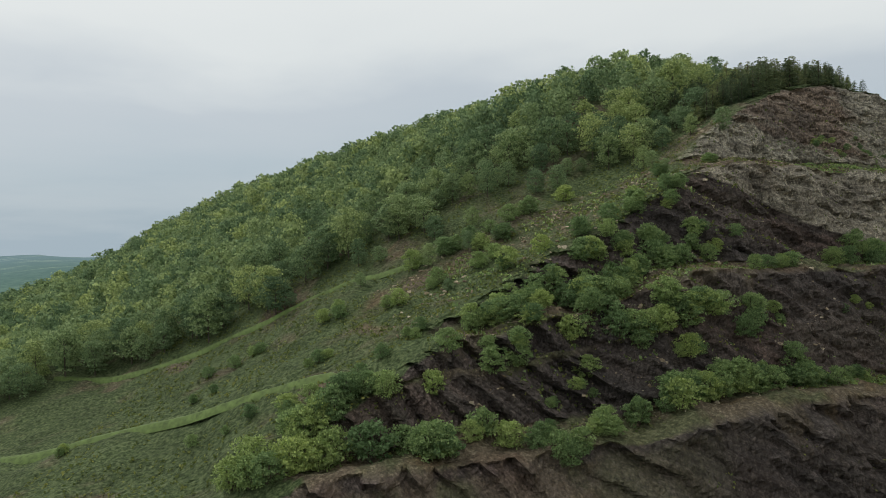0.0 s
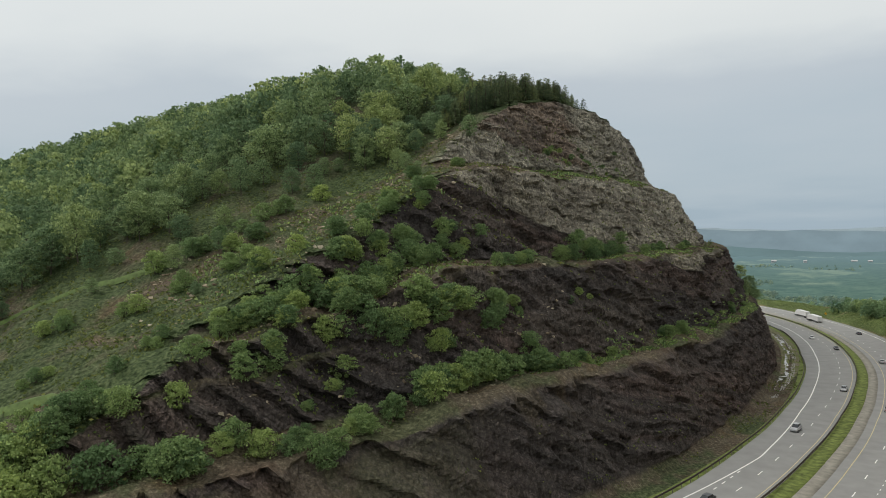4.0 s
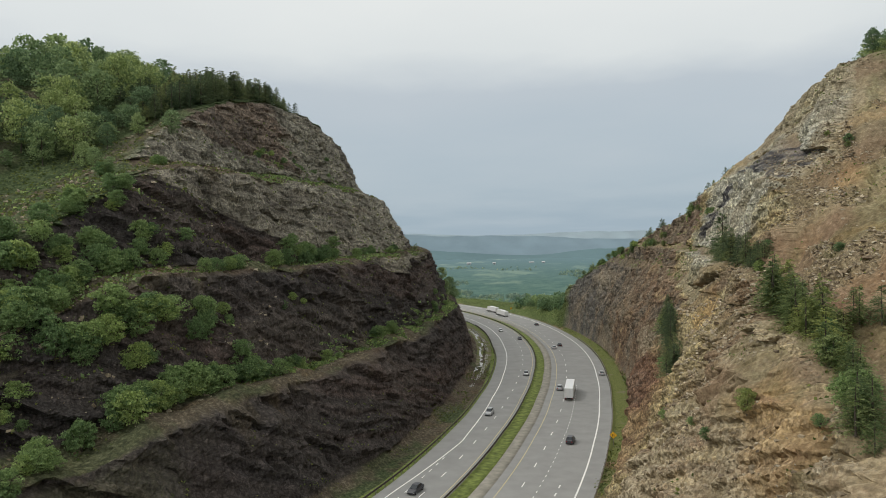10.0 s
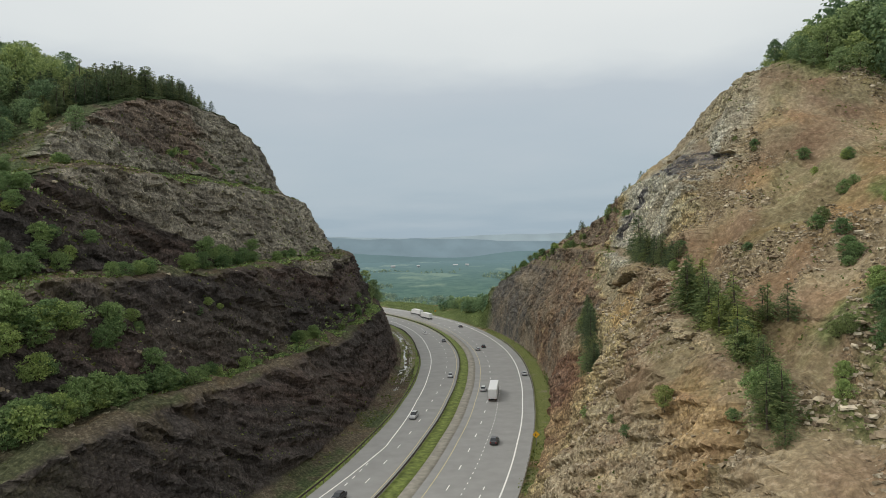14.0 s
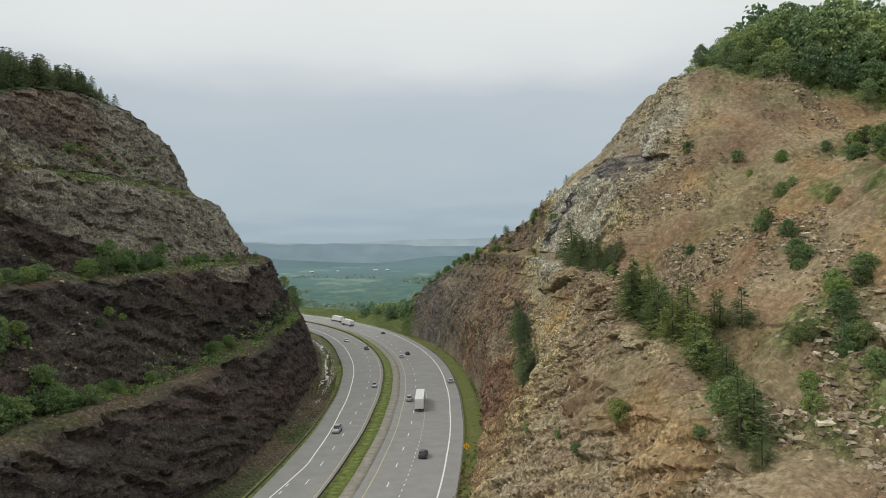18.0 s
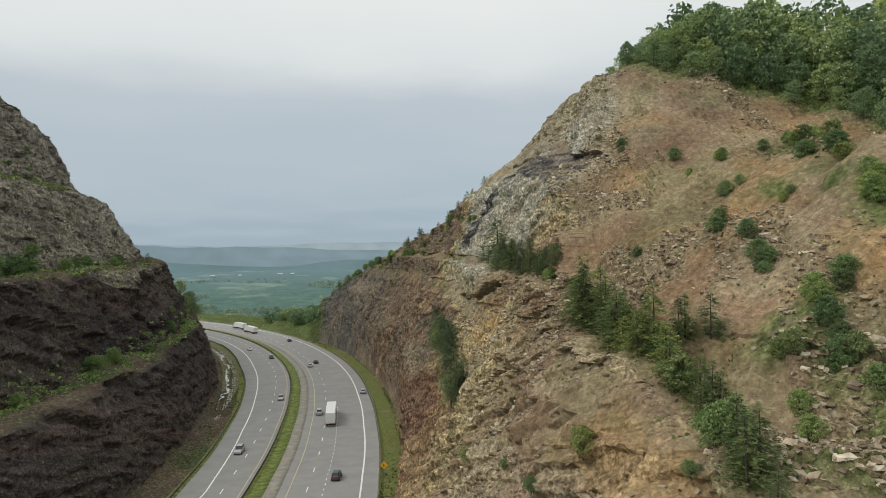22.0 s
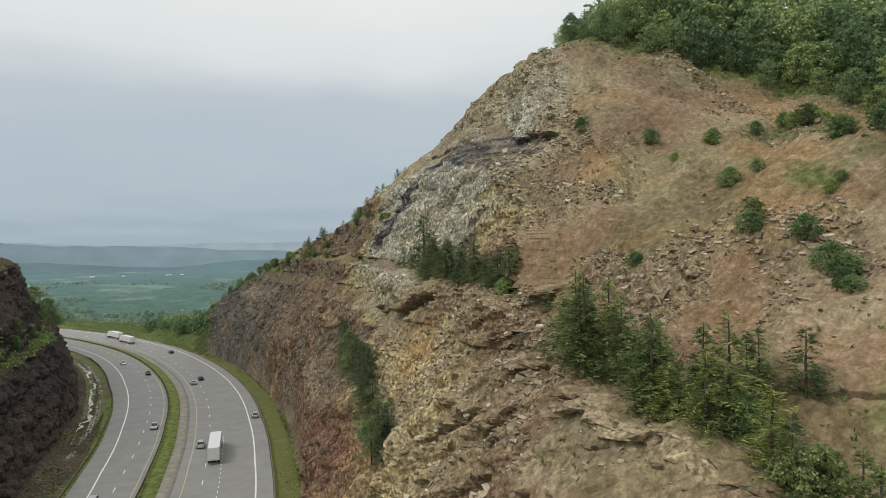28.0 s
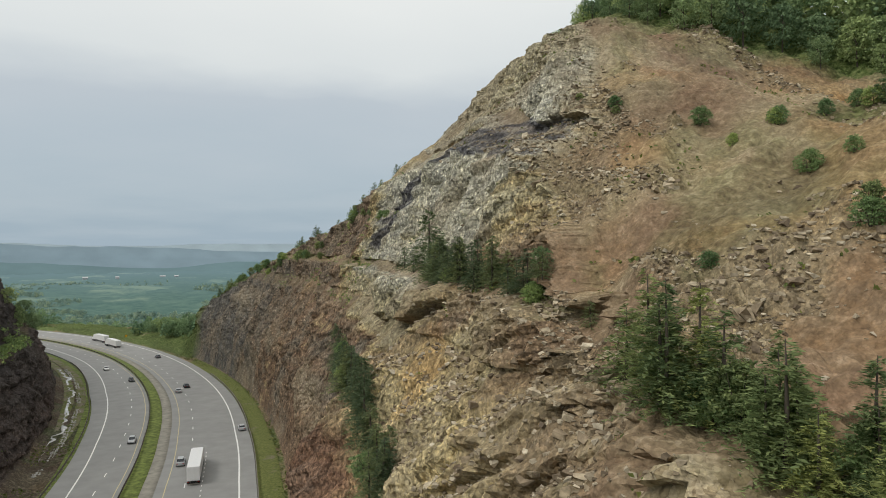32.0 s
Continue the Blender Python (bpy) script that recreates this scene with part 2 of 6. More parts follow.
def facets(nt, cells):
    """Height of flat chips: every cell is a little plane with a tilt of its own."""
    tilt = nt.nodes.new("ShaderNodeVectorMath")
    tilt.operation = "SUBTRACT"
    tilt.inputs[1].default_value = (0.5, 0.5, 0.5)
    nt.links.new(cells.outputs["Color"], tilt.inputs[0])
    off = nt.nodes.new("ShaderNodeVectorMath")
    off.operation = "SUBTRACT"
    nt.links.new(cells.inputs["Vector"].links[0].from_socket, off.inputs[0])
    nt.links.new(cells.outputs["Position"], off.inputs[1])
    dot = nt.nodes.new("ShaderNodeVectorMath")
    dot.operation = "DOT_PRODUCT"
    nt.links.new(tilt.outputs[0], dot.inputs[0])
    nt.links.new(off.outputs[0], dot.inputs[1])
    return dot.outputs["Value"]


def land_material(name, beds, soil, rubble, stretch, coarse, turf, parting):
    """Rock with folded beds, loose rubble and grown-over ground; shares come from the mesh."""
    m, nt, b = material(name, 0.95, 0, 0.15)
    link = nt.links.new
    rock = ramp_of(nt, attr(nt, "bed"), beds)
    grit = noise_of(nt, 2.4, 2, 0.6)
    big = noise_of(nt, 0.09, 4)
    # thin partings that follow the folded beds
    lay = node(nt, "TexNoise", Scale=0.75, Detail=2, Roughness=0.5)
    lay.noise_dimensions = "2D"
    lv = nt.nodes.new("ShaderNodeCombineXYZ")
    qs = node(nt, "Math")
    qs.operation = "MULTIPLY"
    qs.inputs[1].default_value = 1.1
    link(attr(nt, "layer"), qs.inputs[0])
    along = node(nt, "Math")
    along.operation = "MULTIPLY"
    along.inputs[1].default_value = 0.13
    link(attr(nt, "along"), along.inputs[0])
    link(qs.outputs[0], lv.inputs[0])
    link(along.outputs[0], lv.inputs[1])
    link(lv.outputs[0], lay.inputs["Vector"])
    bands = ramp_of(nt, lay.outputs["Fac"], [(0.33, (0.52, 0.52, 0.53)), (0.42, (0.95, 0.95, 0.95)), (0.66, (1.22, 1.21, 1.18))])
    # joint blocks of two sizes
    b1 = voronoi_of(nt, coarse, "F1", stretch, (0.5, 1.2))
    b2 = voronoi_of(nt, coarse * 3.6, "F1", stretch, (1.0, 0.5))
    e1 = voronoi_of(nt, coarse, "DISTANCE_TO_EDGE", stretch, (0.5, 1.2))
    tone = nt.nodes.new("ShaderNodeSeparateColor")
    link(b1.outputs["Color"], tone.inputs[0])
    tone2 = nt.nodes.new("ShaderNodeSeparateColor")
    link(b2.outputs["Color"], tone2.inputs[0])
    t1 = ramp_of(nt, tone.outputs[0], [(0.0, (0.80, 0.80, 0.80)), (1.0, (1.22, 1.21, 1.19))])
    t2 = ramp_of(nt, tone2.outputs[1], [(0.0, (0.66, 0.66, 0.66)), (0.7, (1.1, 1.1, 1.1)), (1.0, (1.5, 1.47, 1.42))])
    # joints darkened in the colour, for the soil and shade inside cracks
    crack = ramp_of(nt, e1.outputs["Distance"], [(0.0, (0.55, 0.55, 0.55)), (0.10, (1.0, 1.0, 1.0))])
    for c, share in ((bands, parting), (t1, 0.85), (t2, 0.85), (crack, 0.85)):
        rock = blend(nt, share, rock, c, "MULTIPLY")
    # fine cracks that run with the beds
    hair = node(nt, "TexNoise", Scale=1.0, Detail=2, Roughness=0.5)
    hair.noise_dimensions = "2D"
    hv = nt.nodes.new("ShaderNodeCombineXYZ")
    link(attr(nt, "layer"), hv.inputs[0])
    link(along.outputs[0], hv.inputs[1])
    link(hv.outputs[0], hair.inputs["Vector"])
    hairs = ramp_of(nt, hair.outputs["Fac"], [(0.40, (1.0, 1.0, 1.0)), (0.425, (0.42, 0.42, 0.43)), (0.45, (1.0, 1.0, 1.0)), (0.535, (1.05, 1.05, 1.04)), (0.555, (0.5, 0.5, 0.51)), (0.58, (1.05, 1.05, 1.04))])
    rock = blend(nt, parting, rock, hairs, "MULTIPLY")
    rock = blend(nt, 1.0, rock, ramp_of(nt, grit, [(0.34, (0.78, 0.78, 0.78)), (0.5, (1.04, 1.04, 1.04)), (0.66, (1.34, 1.33, 1.30))]), "MULTIPLY")
    chips = voronoi_of(nt, 3.4, "F1", (1, 1, 0.75), (1.5, 0.4))
    chip = nt.nodes.new("ShaderNodeSeparateColor")
    link(chips.outputs["Color"], chip.inputs[0])
    chipped = ramp_of(nt, chip.outputs[1], [(0.0, (0.45, 0.45, 0.46)), (0.25, (0.85, 0.85, 0.85)), (0.75, (1.08, 1.07, 1.06)), (1.0, (1.75, 1.72, 1.66))])
    rock = blend(nt, 0.6, rock, chipped, "MULTIPLY")
    rub = ramp_of(nt, tone2.outputs[0], rubble)
    rub = blend(nt, 0.8, rub, ramp_of(nt, grit, [(0.36, (0.6, 0.6, 0.6)), (0.64, (1.4, 1.4, 1.4))]), "MULTIPLY")
    soilc = ramp_of(nt, noise_of(nt, 1.3, 3, 0.6), [(0.5 + (p - 0.5) * 0.8, c) for p, c in soil])
    # pebbles: some small cells show as pale or dark stones
    peb = voronoi_of(nt, 4.2, "F1", None, (2.0, 0.2))
    pick = nt.nodes.new("ShaderNodeSeparateColor")
    link(peb.outputs["Color"], pick.inputs[0])
    stones = ramp_of(nt, pick.outputs[2], [(0.0, (0.55, 0.55, 0.55)), (0.35, (0.95, 0.95, 0.95)), (0.72, (1.02, 1.02, 1.02)), (1.0, (1.65, 1.62, 1.55))])
    soilc = blend(nt, attr(nt, "stony"), soilc, blend(nt, 1.0, soilc, stones, "MULTIPLY"))
    soilc = blend(nt, 1.0, soilc, ramp_of(nt, noise_of(nt, 0.075, 6, 0.6), [(0.38, (0.84, 0.74, 0.74)), (0.48, (1.0, 0.98, 0.98)), (0.55, (1.04, 1.05, 1.02)), (0.66, (1.12, 1.01, 0.86))]), "MULTIPLY")
    grass = ramp_of(nt, noise_of(nt, 1.3, 3, 0.65), turf)
    fine = ramp_of(nt, noise_of(nt, 4.5, 1, 0.6), [(0.36, (0.62, 0.62, 0.62)), (0.5, (1.0, 1.0, 1.0)), (0.64, (1.45, 1.43, 1.40))])
    soilc = blend(nt, 0.35, soilc, fine, "MULTIPLY")
    col = blend(nt, attr(nt, "rubble"), rock, rub)
    col = blend(nt, attr(nt, "soil"), col, soilc)
    col = blend(nt, attr(nt, "plum"), col, blend(nt, 1.0, col, (0.87, 0.76, 0.76), "MULTIPLY"))
    col = blend(nt, attr(nt, "rust"), col, blend(nt, 1.0, col, (1.06, 0.93, 0.80), "MULTIPLY"))
    col = blend(nt, attr(nt, "grass"), col, grass)
    col = blend(nt, 1.0, col, ramp_of(nt, big, [(0.3, (0.82, 0.82, 0.82)), (0.7, (1.18, 1.18, 1.18))]), "MULTIPLY")
    link(col, b.inputs["Base Color"])
    total = None
    for src, k in ((grit, 0.14), (noise_of(nt, 5.0, 1, 0.6), 0.06), (facets(nt, b1), 0.35), (facets(nt, b2), 0.75), (facets(nt, chips), 1.0), (facets(nt, peb), 0.5), (hair.outputs["Fac"], 0.3)):
        mad = node(nt, "Math")
        mad.operation = "MULTIPLY_ADD"
        mad.inputs[1].default_value = k
        link(src, mad.inputs[0])
        if total is None:
            mad.inputs[2].default_value = 0.0
        else:
            link(total, mad.inputs[2])
        total = mad.outputs[0]
    # dusty ground lies smoother than rock and stones
    dust = node(nt, "Math")
    dust.operation = "MULTIPLY_ADD"
    dust.inputs[1].default_value = -0.8
    dust.inputs[2].default_value = 0.8
    link(attr(nt, "stony"), dust.inputs[0])
    calm = node(nt, "Math")
    calm.operation = "MULTIPLY"
    link(attr(nt, "soil"), calm.inputs[0])
    link(dust.outputs[0], calm.inputs[1])
    keep = node(nt, "Math")
    keep.operation = "SUBTRACT"
    keep.inputs[0].default_value = 1.0
    link(calm.outputs[0], keep.inputs[1])
    height = node(nt, "Math")
    height.operation = "MULTIPLY"
    link(total, height.inputs[0])
    link(keep.outputs[0], height.inputs[1])
    total = height.outputs[0]
    bump(nt, b, total, 1.0, 1.0)
    return m


def plain(name, col, rough=0.8, metal=0.0, vary=0.25, scale=3.0, spec=0.3):
    m, nt, b = material(name, rough, metal, spec)
    n = noise_of(nt, scale, 5)
    lo, hi = tuple(c * (1 - vary) for c in col), tuple(c * (1 + vary) for c in col)
    nt.links.new(ramp_of(nt, n, [(0.3, lo), (0.7, hi)]), b.inputs["Base Color"])
    bump(nt, b, n, 0.15, 0.05)
    return m


def leaf_material(name, dark, light, dry=None):
    """Leaves: each clump of its own tone, a little light passes through."""
    m, nt, b = material(name, 0.75, 0, 0.2)
    geo = nt.nodes.new("ShaderNodeNewGeometry")
    info = nt.nodes.new("ShaderNodeObjectInfo")
    mid = tuple((a + c) / 2 for a, c in zip(dark, light))
    col = ramp_of(nt, geo.outputs["Random Per Island"], [(0.0, dark), (0.55, mid), (1.0, light)])
    own = attr(nt, "tone")          # each tree of a joined wood; lone trees go by their object
    lone = node(nt, "Math")
    lone.operation = "LESS_THAN"
    lone.inputs[1].default_value = 0.001
    nt.links.new(own, lone.inputs[0])
    pick = node(nt, "Math")
    pick.operation = "MULTIPLY_ADD"
    nt.links.new(info.outputs["Random"], pick.inputs[0])
    nt.links.new(lone.outputs[0], pick.inputs[1])
    nt.links.new(own, pick.inputs[2])
    tone = ramp_of(nt, pick.outputs[0], [(0.0, (0.58, 0.68, 0.72)), (0.35, (0.88, 0.94, 0.94)), (0.7, (1.12, 1.12, 1.05)), (1.0, (1.55, 1.40, 1.10))])
    col = blend(nt, 1.0, col, tone, "MULTIPLY")
    nt.links.new(col, b.inputs["Base Color"])
    tr = nt.nodes.new("ShaderNodeBsdfTranslucent")
    nt.links.new(col, tr.inputs["Color"])
    mx = nt.nodes.new("ShaderNodeMixShader")
    mx.inputs[0].default_value = 0.42
    nt.links.new(b.outputs[0], mx.inputs[1])
    nt.links.new(tr.outputs[0], mx.inputs[2])
    nt.links.new(mx.outputs[0], nt.nodes["Material Output"].inputs["Surface"])
    return m


LEFT_BEDS = [(0.0, (0.044, 0.042, 0.044)), (0.2, (0.074, 0.065, 0.064)), (0.35, (0.102, 0.077, 0.071)), (0.5, (0.028, 0.025, 0.026)), (0.60, (0.27, 0.25, 0.205)), (0.78, (0.34, 0.325, 0.27)), (0.9, (0.21, 0.165, 0.135)), (1.0, (0.23, 0.185, 0.15))]
RIGHT_BEDS = [(0.0, (0.142, 0.138, 0.127)), (0.2, (0.219, 0.185, 0.142)), (0.36, (0.232, 0.159, 0.107)), (0.5, (0.430, 0.357, 0.202)), (0.64, (0.404, 0.370, 0.249)), (0.8, (0.482, 0.477, 0.404)), (0.9, (0.138, 0.138, 0.146)), (1.0, (0.047, 0.047, 0.052))]
SOIL_L = [(0.25, (0.070, 0.058, 0.042)), (0.55, (0.128, 0.107, 0.075)), (0.8, (0.25, 0.215, 0.16))]
SOIL_R = [(0.25, (0.168, 0.133, 0.083)), (0.55, (0.262, 0.209, 0.130)), (0.8, (0.40, 0.338, 0.228))]
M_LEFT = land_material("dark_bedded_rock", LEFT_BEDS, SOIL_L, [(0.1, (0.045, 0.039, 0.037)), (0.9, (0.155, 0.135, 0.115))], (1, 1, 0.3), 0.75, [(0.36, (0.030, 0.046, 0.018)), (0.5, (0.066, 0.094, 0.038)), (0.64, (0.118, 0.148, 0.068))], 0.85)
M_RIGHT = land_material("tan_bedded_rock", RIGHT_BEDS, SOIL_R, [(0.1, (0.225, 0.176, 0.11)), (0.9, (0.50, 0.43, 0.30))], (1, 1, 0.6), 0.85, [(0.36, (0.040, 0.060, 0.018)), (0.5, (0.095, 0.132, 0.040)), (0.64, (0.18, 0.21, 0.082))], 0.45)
M_ASPHALT = plain("worn_asphalt", (0.265, 0.265, 0.255), 0.9, 0, 0.10, 0.25)
M_WHITE = plain("white_road_paint", (0.75, 0.75, 0.72), 0.7, 0, 0.08)
M_YELLOW = plain("faded_yellow_road_paint", (0.52, 0.45, 0.27), 0.7, 0, 0.12)
M_STEEL = plain("weathered_galvanised_steel", (0.30, 0.28, 0.25), 0.55, 0.6, 0.2)
M_LEAF = leaf_material("spring_leaves", (0.117, 0.180, 0.070), (0.324, 0.427, 0.180))
M_TREE_LEAF = leaf_material("tree_leaves", (0.112, 0.168, 0.080), (0.335, 0.425, 0.215))
M_PINE = leaf_material("pine_needles", (0.105, 0.145, 0.060), (0.29, 0.34, 0.145))
M_DARK_PINE = leaf_material("dark_pine_needles", (0.095, 0.125, 0.070), (0.23, 0.28, 0.145))
M_BARK = plain("bark", (0.09, 0.075, 0.06), 0.95)


# ---- the hill and its cut ----
def soft_step(a, b, x):
    t = np.clip((x - a) / (b - a), 0, 1)
    return t * t * (3 - 2 * t)


def resample(dd, zz, step, top):
    dd, zz = np.array(dd, float), np.array(zz, float)
    ln = np.r_[0, np.cumsum(np.hypot(np.diff(dd), np.diff(zz)))]
    u = np.arange(0, ln[-1], step)
    d, z = np.interp(u, ln, dd), np.interp(u, ln, zz)
    extra = np.arange(d[-1] + 4, top, 4.0)
    return np.r_[d, extra], np.r_[z, z[-1] + (extra - d[-1])]


def zones(S, D, spots, seed):
    """Soft-edged patches of ground: station, offset, reach along and across for each."""
    wob = 0.45 * fbm(S / 5, D / 5, seed=seed, octaves=4, gain=0.6)
    total = np.zeros(np.shape(S))
    for s0, d0, rs, rd in spots:
        total = np.maximum(total, soft_step(1.35, 0.35, np.hypot((S - s0) / rs, (D - d0) / rd) + wob))
    return total


PLUM = [(-183, 63.5, 6, 5), (-189, 67, 5, 3.5), (-179, 67.5, 4, 2.5), (-160, 60, 5, 5), (-165, 63.5, 5, 3), (-128, 84, 9, 7), (-143, 51.8, 6, 2.4), (-138, 78, 8, 4)]
RUST = [(-164, 80, 6, 3.5), (-171, 76.5, 6, 3.5), (-158, 82, 5, 3), (-143, 98, 12, 8), (-190, 78, 5, 3), (-204, 57, 5, 2.5), (-198, 55.5, 5, 1.8), (-150, 66, 4, 3), (-147, 45, 6, 3)]
GREEN = [(-194, 71.5, 4, 4.5), (-199, 72.5, 5, 3), (-177, 81.5, 6, 2.6), (-185, 82.5, 5, 3), (-173, 79, 4, 2), (-187, 76, 4, 2), (-205, 73, 6, 4), (-152, 91, 5, 4), (-210, 66, 6, 3), (-212, 52, 6, 6)]


def stony(S, D):
    """Where loose stones lie thick on the eastern slope."""
    rough = soft_step(-0.3, 0.25, fbm(S / 16, D / 9, seed=78, octaves=4, gain=0.6))
    return rough * (1 - 0.85 * zones(S, D, PLUM, 120)) * (1 - 0.6 * zones(S, D, RUST, 121))


# lower edges of the proud slabs on the eastern face: station and height along each, rise, reach, undercut
OVERHANGS = [
    (((-179, 38.6), (-173.5, 37.0), (-173, 35.3), (-172.3, 33.9), (-169.5, 31.4), (-166.5, 29.6), (-158, 24)), 6.0, 1.5, 1.2),
    (((-180, 36.0), (-175.9, 34.2), (-174.5, 32.0), (-171, 29.4), (-164, 25)), 2.4, 0.9, 0.9),
    (((-162, 42.6), (-158.5, 45.0), (-157.6, 46.6), (-156, 48.2), (-150, 50)), 5.0, 1.1, 1.2),
    (((-143, 41.0), (-138, 40.0), (-130, 38.6), (-125, 38.2), (-112, 37.4), (-97, 37.6)), 8.0, 1.9, 1.8),
]


def overhang(S, Z, line, up, out, under):
    ls, lz = zip(*line)
    edge = np.interp(S, ls, lz) + 0.7 * fbm(S / 3.5, S * 0 + 4, seed=61, octaves=3)
    ends = soft_step(ls[0], ls[0] + 4, S) * soft_step(ls[-1], ls[-1] - 8, S)
    into = Z - edge
    proud = soft_step(0.0, 0.4, into) * soft_step(up, up * 0.1, into) * out * 0.75
    hollow = soft_step(-1.6, -0.3, into) * soft_step(0.4, 0.0, into) * under * 0.8
    return (proud - hollow) * ends


def cut_side(side, s):
    """Places and covers of one side's surface, for stations s along the road."""
    left = side < 0
    d0, z0 = resample(LEFT_D[1:] if left else RIGHT_D[1:], LEFT_Z[1:] if left else RIGHT_Z[1:], 0.68 if left else 0.5, 240)
    S, D = np.meshgrid(s, d0, indexing="ij")
    Z = np.broadcast_to(z0, S.shape).copy()
    if left:
        D = D - np.interp(S, FOOT_S, FOOT_D) * np.interp(D, [17.6, 26.5, 29.0, 37.3, 42.0], [0.5, 1.0, 1.0, 0.55, 0.0])
    if left:
        # the two lower benches sink towards their near ends
        Z = Z - np.interp(S, SINK_S, SINK_HIGH) * np.interp(D, [42, 49, 60, 72], [0, 1, 1, 0]) - np.interp(S, SINK_S, SINK_LOW) * np.interp(D, [22, 32, 41, 48], [0, 1, 1, 0])
    else:
        # the upper face rises without a bench beyond the folded seam
        Z = Z + 6.0 * soft_step(-130, -114, S) * np.interp(D, [55, 58, 62, 64.5, 70, 76], [0, 0.5, 1, 1, 0.5, 0])
        D = D + np.interp(S, BACK_S, BACK_D) * soft_step(28, 33, D)
        bank = soft_step(100, 135, S + 6 * vnoise(S / 9, D / 9, seed=77))
        Z = Z * (1 - bank) + np.minimum((D - 27) * 0.33, np.interp(S, [140, 175, 220], [9.0, 4.0, 0.5])).clip(-0.4) * bank
    base = road_z(S)
    low = np.clip(1 - (Z - 0.5) / 40, 0, 1)          # the lowest part follows the road down
    Z = Z + base * low
    X, Y = place(S, side * D)
    nat = natural(X, Y)
    steep = np.gradient(Z, axis=1) / np.maximum(np.gradient(D, axis=1), 0.02)
    face = np.clip((steep - 0.7) / 0.8, 0, 1) * (Z < nat + 2)
    foot = np.clip((D - (27 - np.interp(S, FOOT_S, FOOT_D) if left else 28.5)) / 4, 0, 1)
    # folded beds: a trough under the crest
    q = Z - (0.0015 if left else 0.0030) * (S + (20 if left else 60)) ** 2 + 0.25 * D + fbm(S / 40, Z / 30, seed=11) * 3.0
    q = q - (0.004 if left else 0.0) * np.clip(-185 - S, 0, 70) ** 2
    # blocky ledges along the beds, broken by joints across them
    bedno = q / 2.4 + 0.35 * fbm(S / 12, Z / 12, seed=21)
    ledge = vnoise(bedno * 1.0, S / 14, seed=22) * 0.9 + vnoise(bedno * 2.3, S / 6, seed=23) * 0.5
    joint = np.abs(vnoise(S / 4.5 + 0.2 * D, bedno * 0.8, seed=24)) * 0.9
    push = fbm(S / 18, Z / 18, D / 18, seed=5, octaves=3, gain=0.5) * 1.5 + ledge * (0.8 if left else 0.6) + joint
    push += fbm(S / 2.2, Z / 2.2, D / 2.2, seed=8, octaves=4, gain=0.6) * (0.22 if left else 0.18)
    push += (0.5 - np.abs(vnoise(S / 3.4, Z / 3.0, D / 3.4, seed=28))) * 0.8
    # blocks that stand out between the joints, of three sizes
    if left:
        u, v = S + 0.12 * Z, q
    else:
        dip = soft_step(-140, -160, S)
        u, v = S + 0.10 * Z, (Z + 0.68 * S) * dip + (0.25 * Z + 0.9 * S) * (1 - dip)
    warp = 0.35 * fbm(S / 5, Z / 5, seed=101, octaves=2)
    for size_u, size_v, amp, seed in ((5.2, 2.3, 1.0, 102), (2.3, 1.25, 0.75, 103), (1.1, 0.8, 0.42, 104)):
        row = np.floor(v / size_v + warp)
        push += (hash01(row, np.floor(u / size_u + warp + 0.5 * (row % 2) + 0.3 * hash01(row, row * 0, seed=seed)), seed=seed) - 0.5) * amp
    # upright ribs between joints, and broken corners
    lean = 0.10 * Z + 0.8 * fbm(S / 9, Z / 9, seed=36, octaves=2)
    push += (np.abs(vnoise((S + lean) / 1.9, Z / 22, seed=37)) * 1.3 + np.abs(vnoise((S + lean) / 0.9, Z / 9, seed=38)) * 0.9) * (0.4 if left else 1.0)
    push += (hash01(np.round(S * 10), np.round(Z * 10), seed=39) - 0.5) * (0.05 if left else 0.12)
    if not left:
        for line, up, out, under in OVERHANGS:
            push += overhang(S, Z, line, up, out, under)
    # hard beds stand proud over softer ones, like roof lips
    lipq = q / (7.5 if left else 9.0) + 0.45 * fbm(S / 35, Z / 35, seed=26) + 0.10 * fbm(S / 6, Z / 6, seed=27)
    saw = lipq - np.floor(lipq)
    strong = np.clip(0.5 + vnoise(np.floor(lipq) * 1.7, S / 45, seed=29), 0.1, 1.2)
    lip = np.where(saw < 0.9, 1 - saw / 0.9, (saw - 0.9) / 0.1) - 0.5
    near_slabs = np.clip((-195 - S) / 20, 0, 1) * (1.0 if left else 0.0)
    push += lip * (strong * 0.45 * (1 - near_slabs) + 1.5 * near_slabs) * (2.2 if left else 1.4)
    # dipping slabs at the near end of the eastern side
    near_dip = soft_step(-148, -168, S) * (0.0 if left else 1.0)

    def slab_edge(height):
        k = (height + 0.68 * S) / 2.7 + 0.35 * fbm(S / 8, height / 8, seed=62, octaves=3)
        k = k - np.floor(k)
        return np.where(k < 0.85, 1 - k / 0.85, (k - 0.85) / 0.15) - 0.5

    push += 0.7 * near_dip * slab_edge(Z)
    # gullies run down the faces
    gully = np.clip(np.abs(vnoise(S / 17, Z / 90, seed=25)) * -4 + 0.8, 0, 1) * 1.6
    push = push - gully
    D2 = D - push * face * foot
    lump = fbm(S / 11, D / 7, seed=9, octaves=5, gain=0.6) * (1.1 - 0.5 * face)
    Zc = Z + foot * lump
    rocky = fbm(X / 7, Y / 7, seed=12, octaves=5, gain=0.6) * (0.5 if left else 1.3) * np.interp(np.abs(ridge_v(X, Y) - 130), [0, 60, 140], [1, 1, 0.5])
    nat = nat + rocky
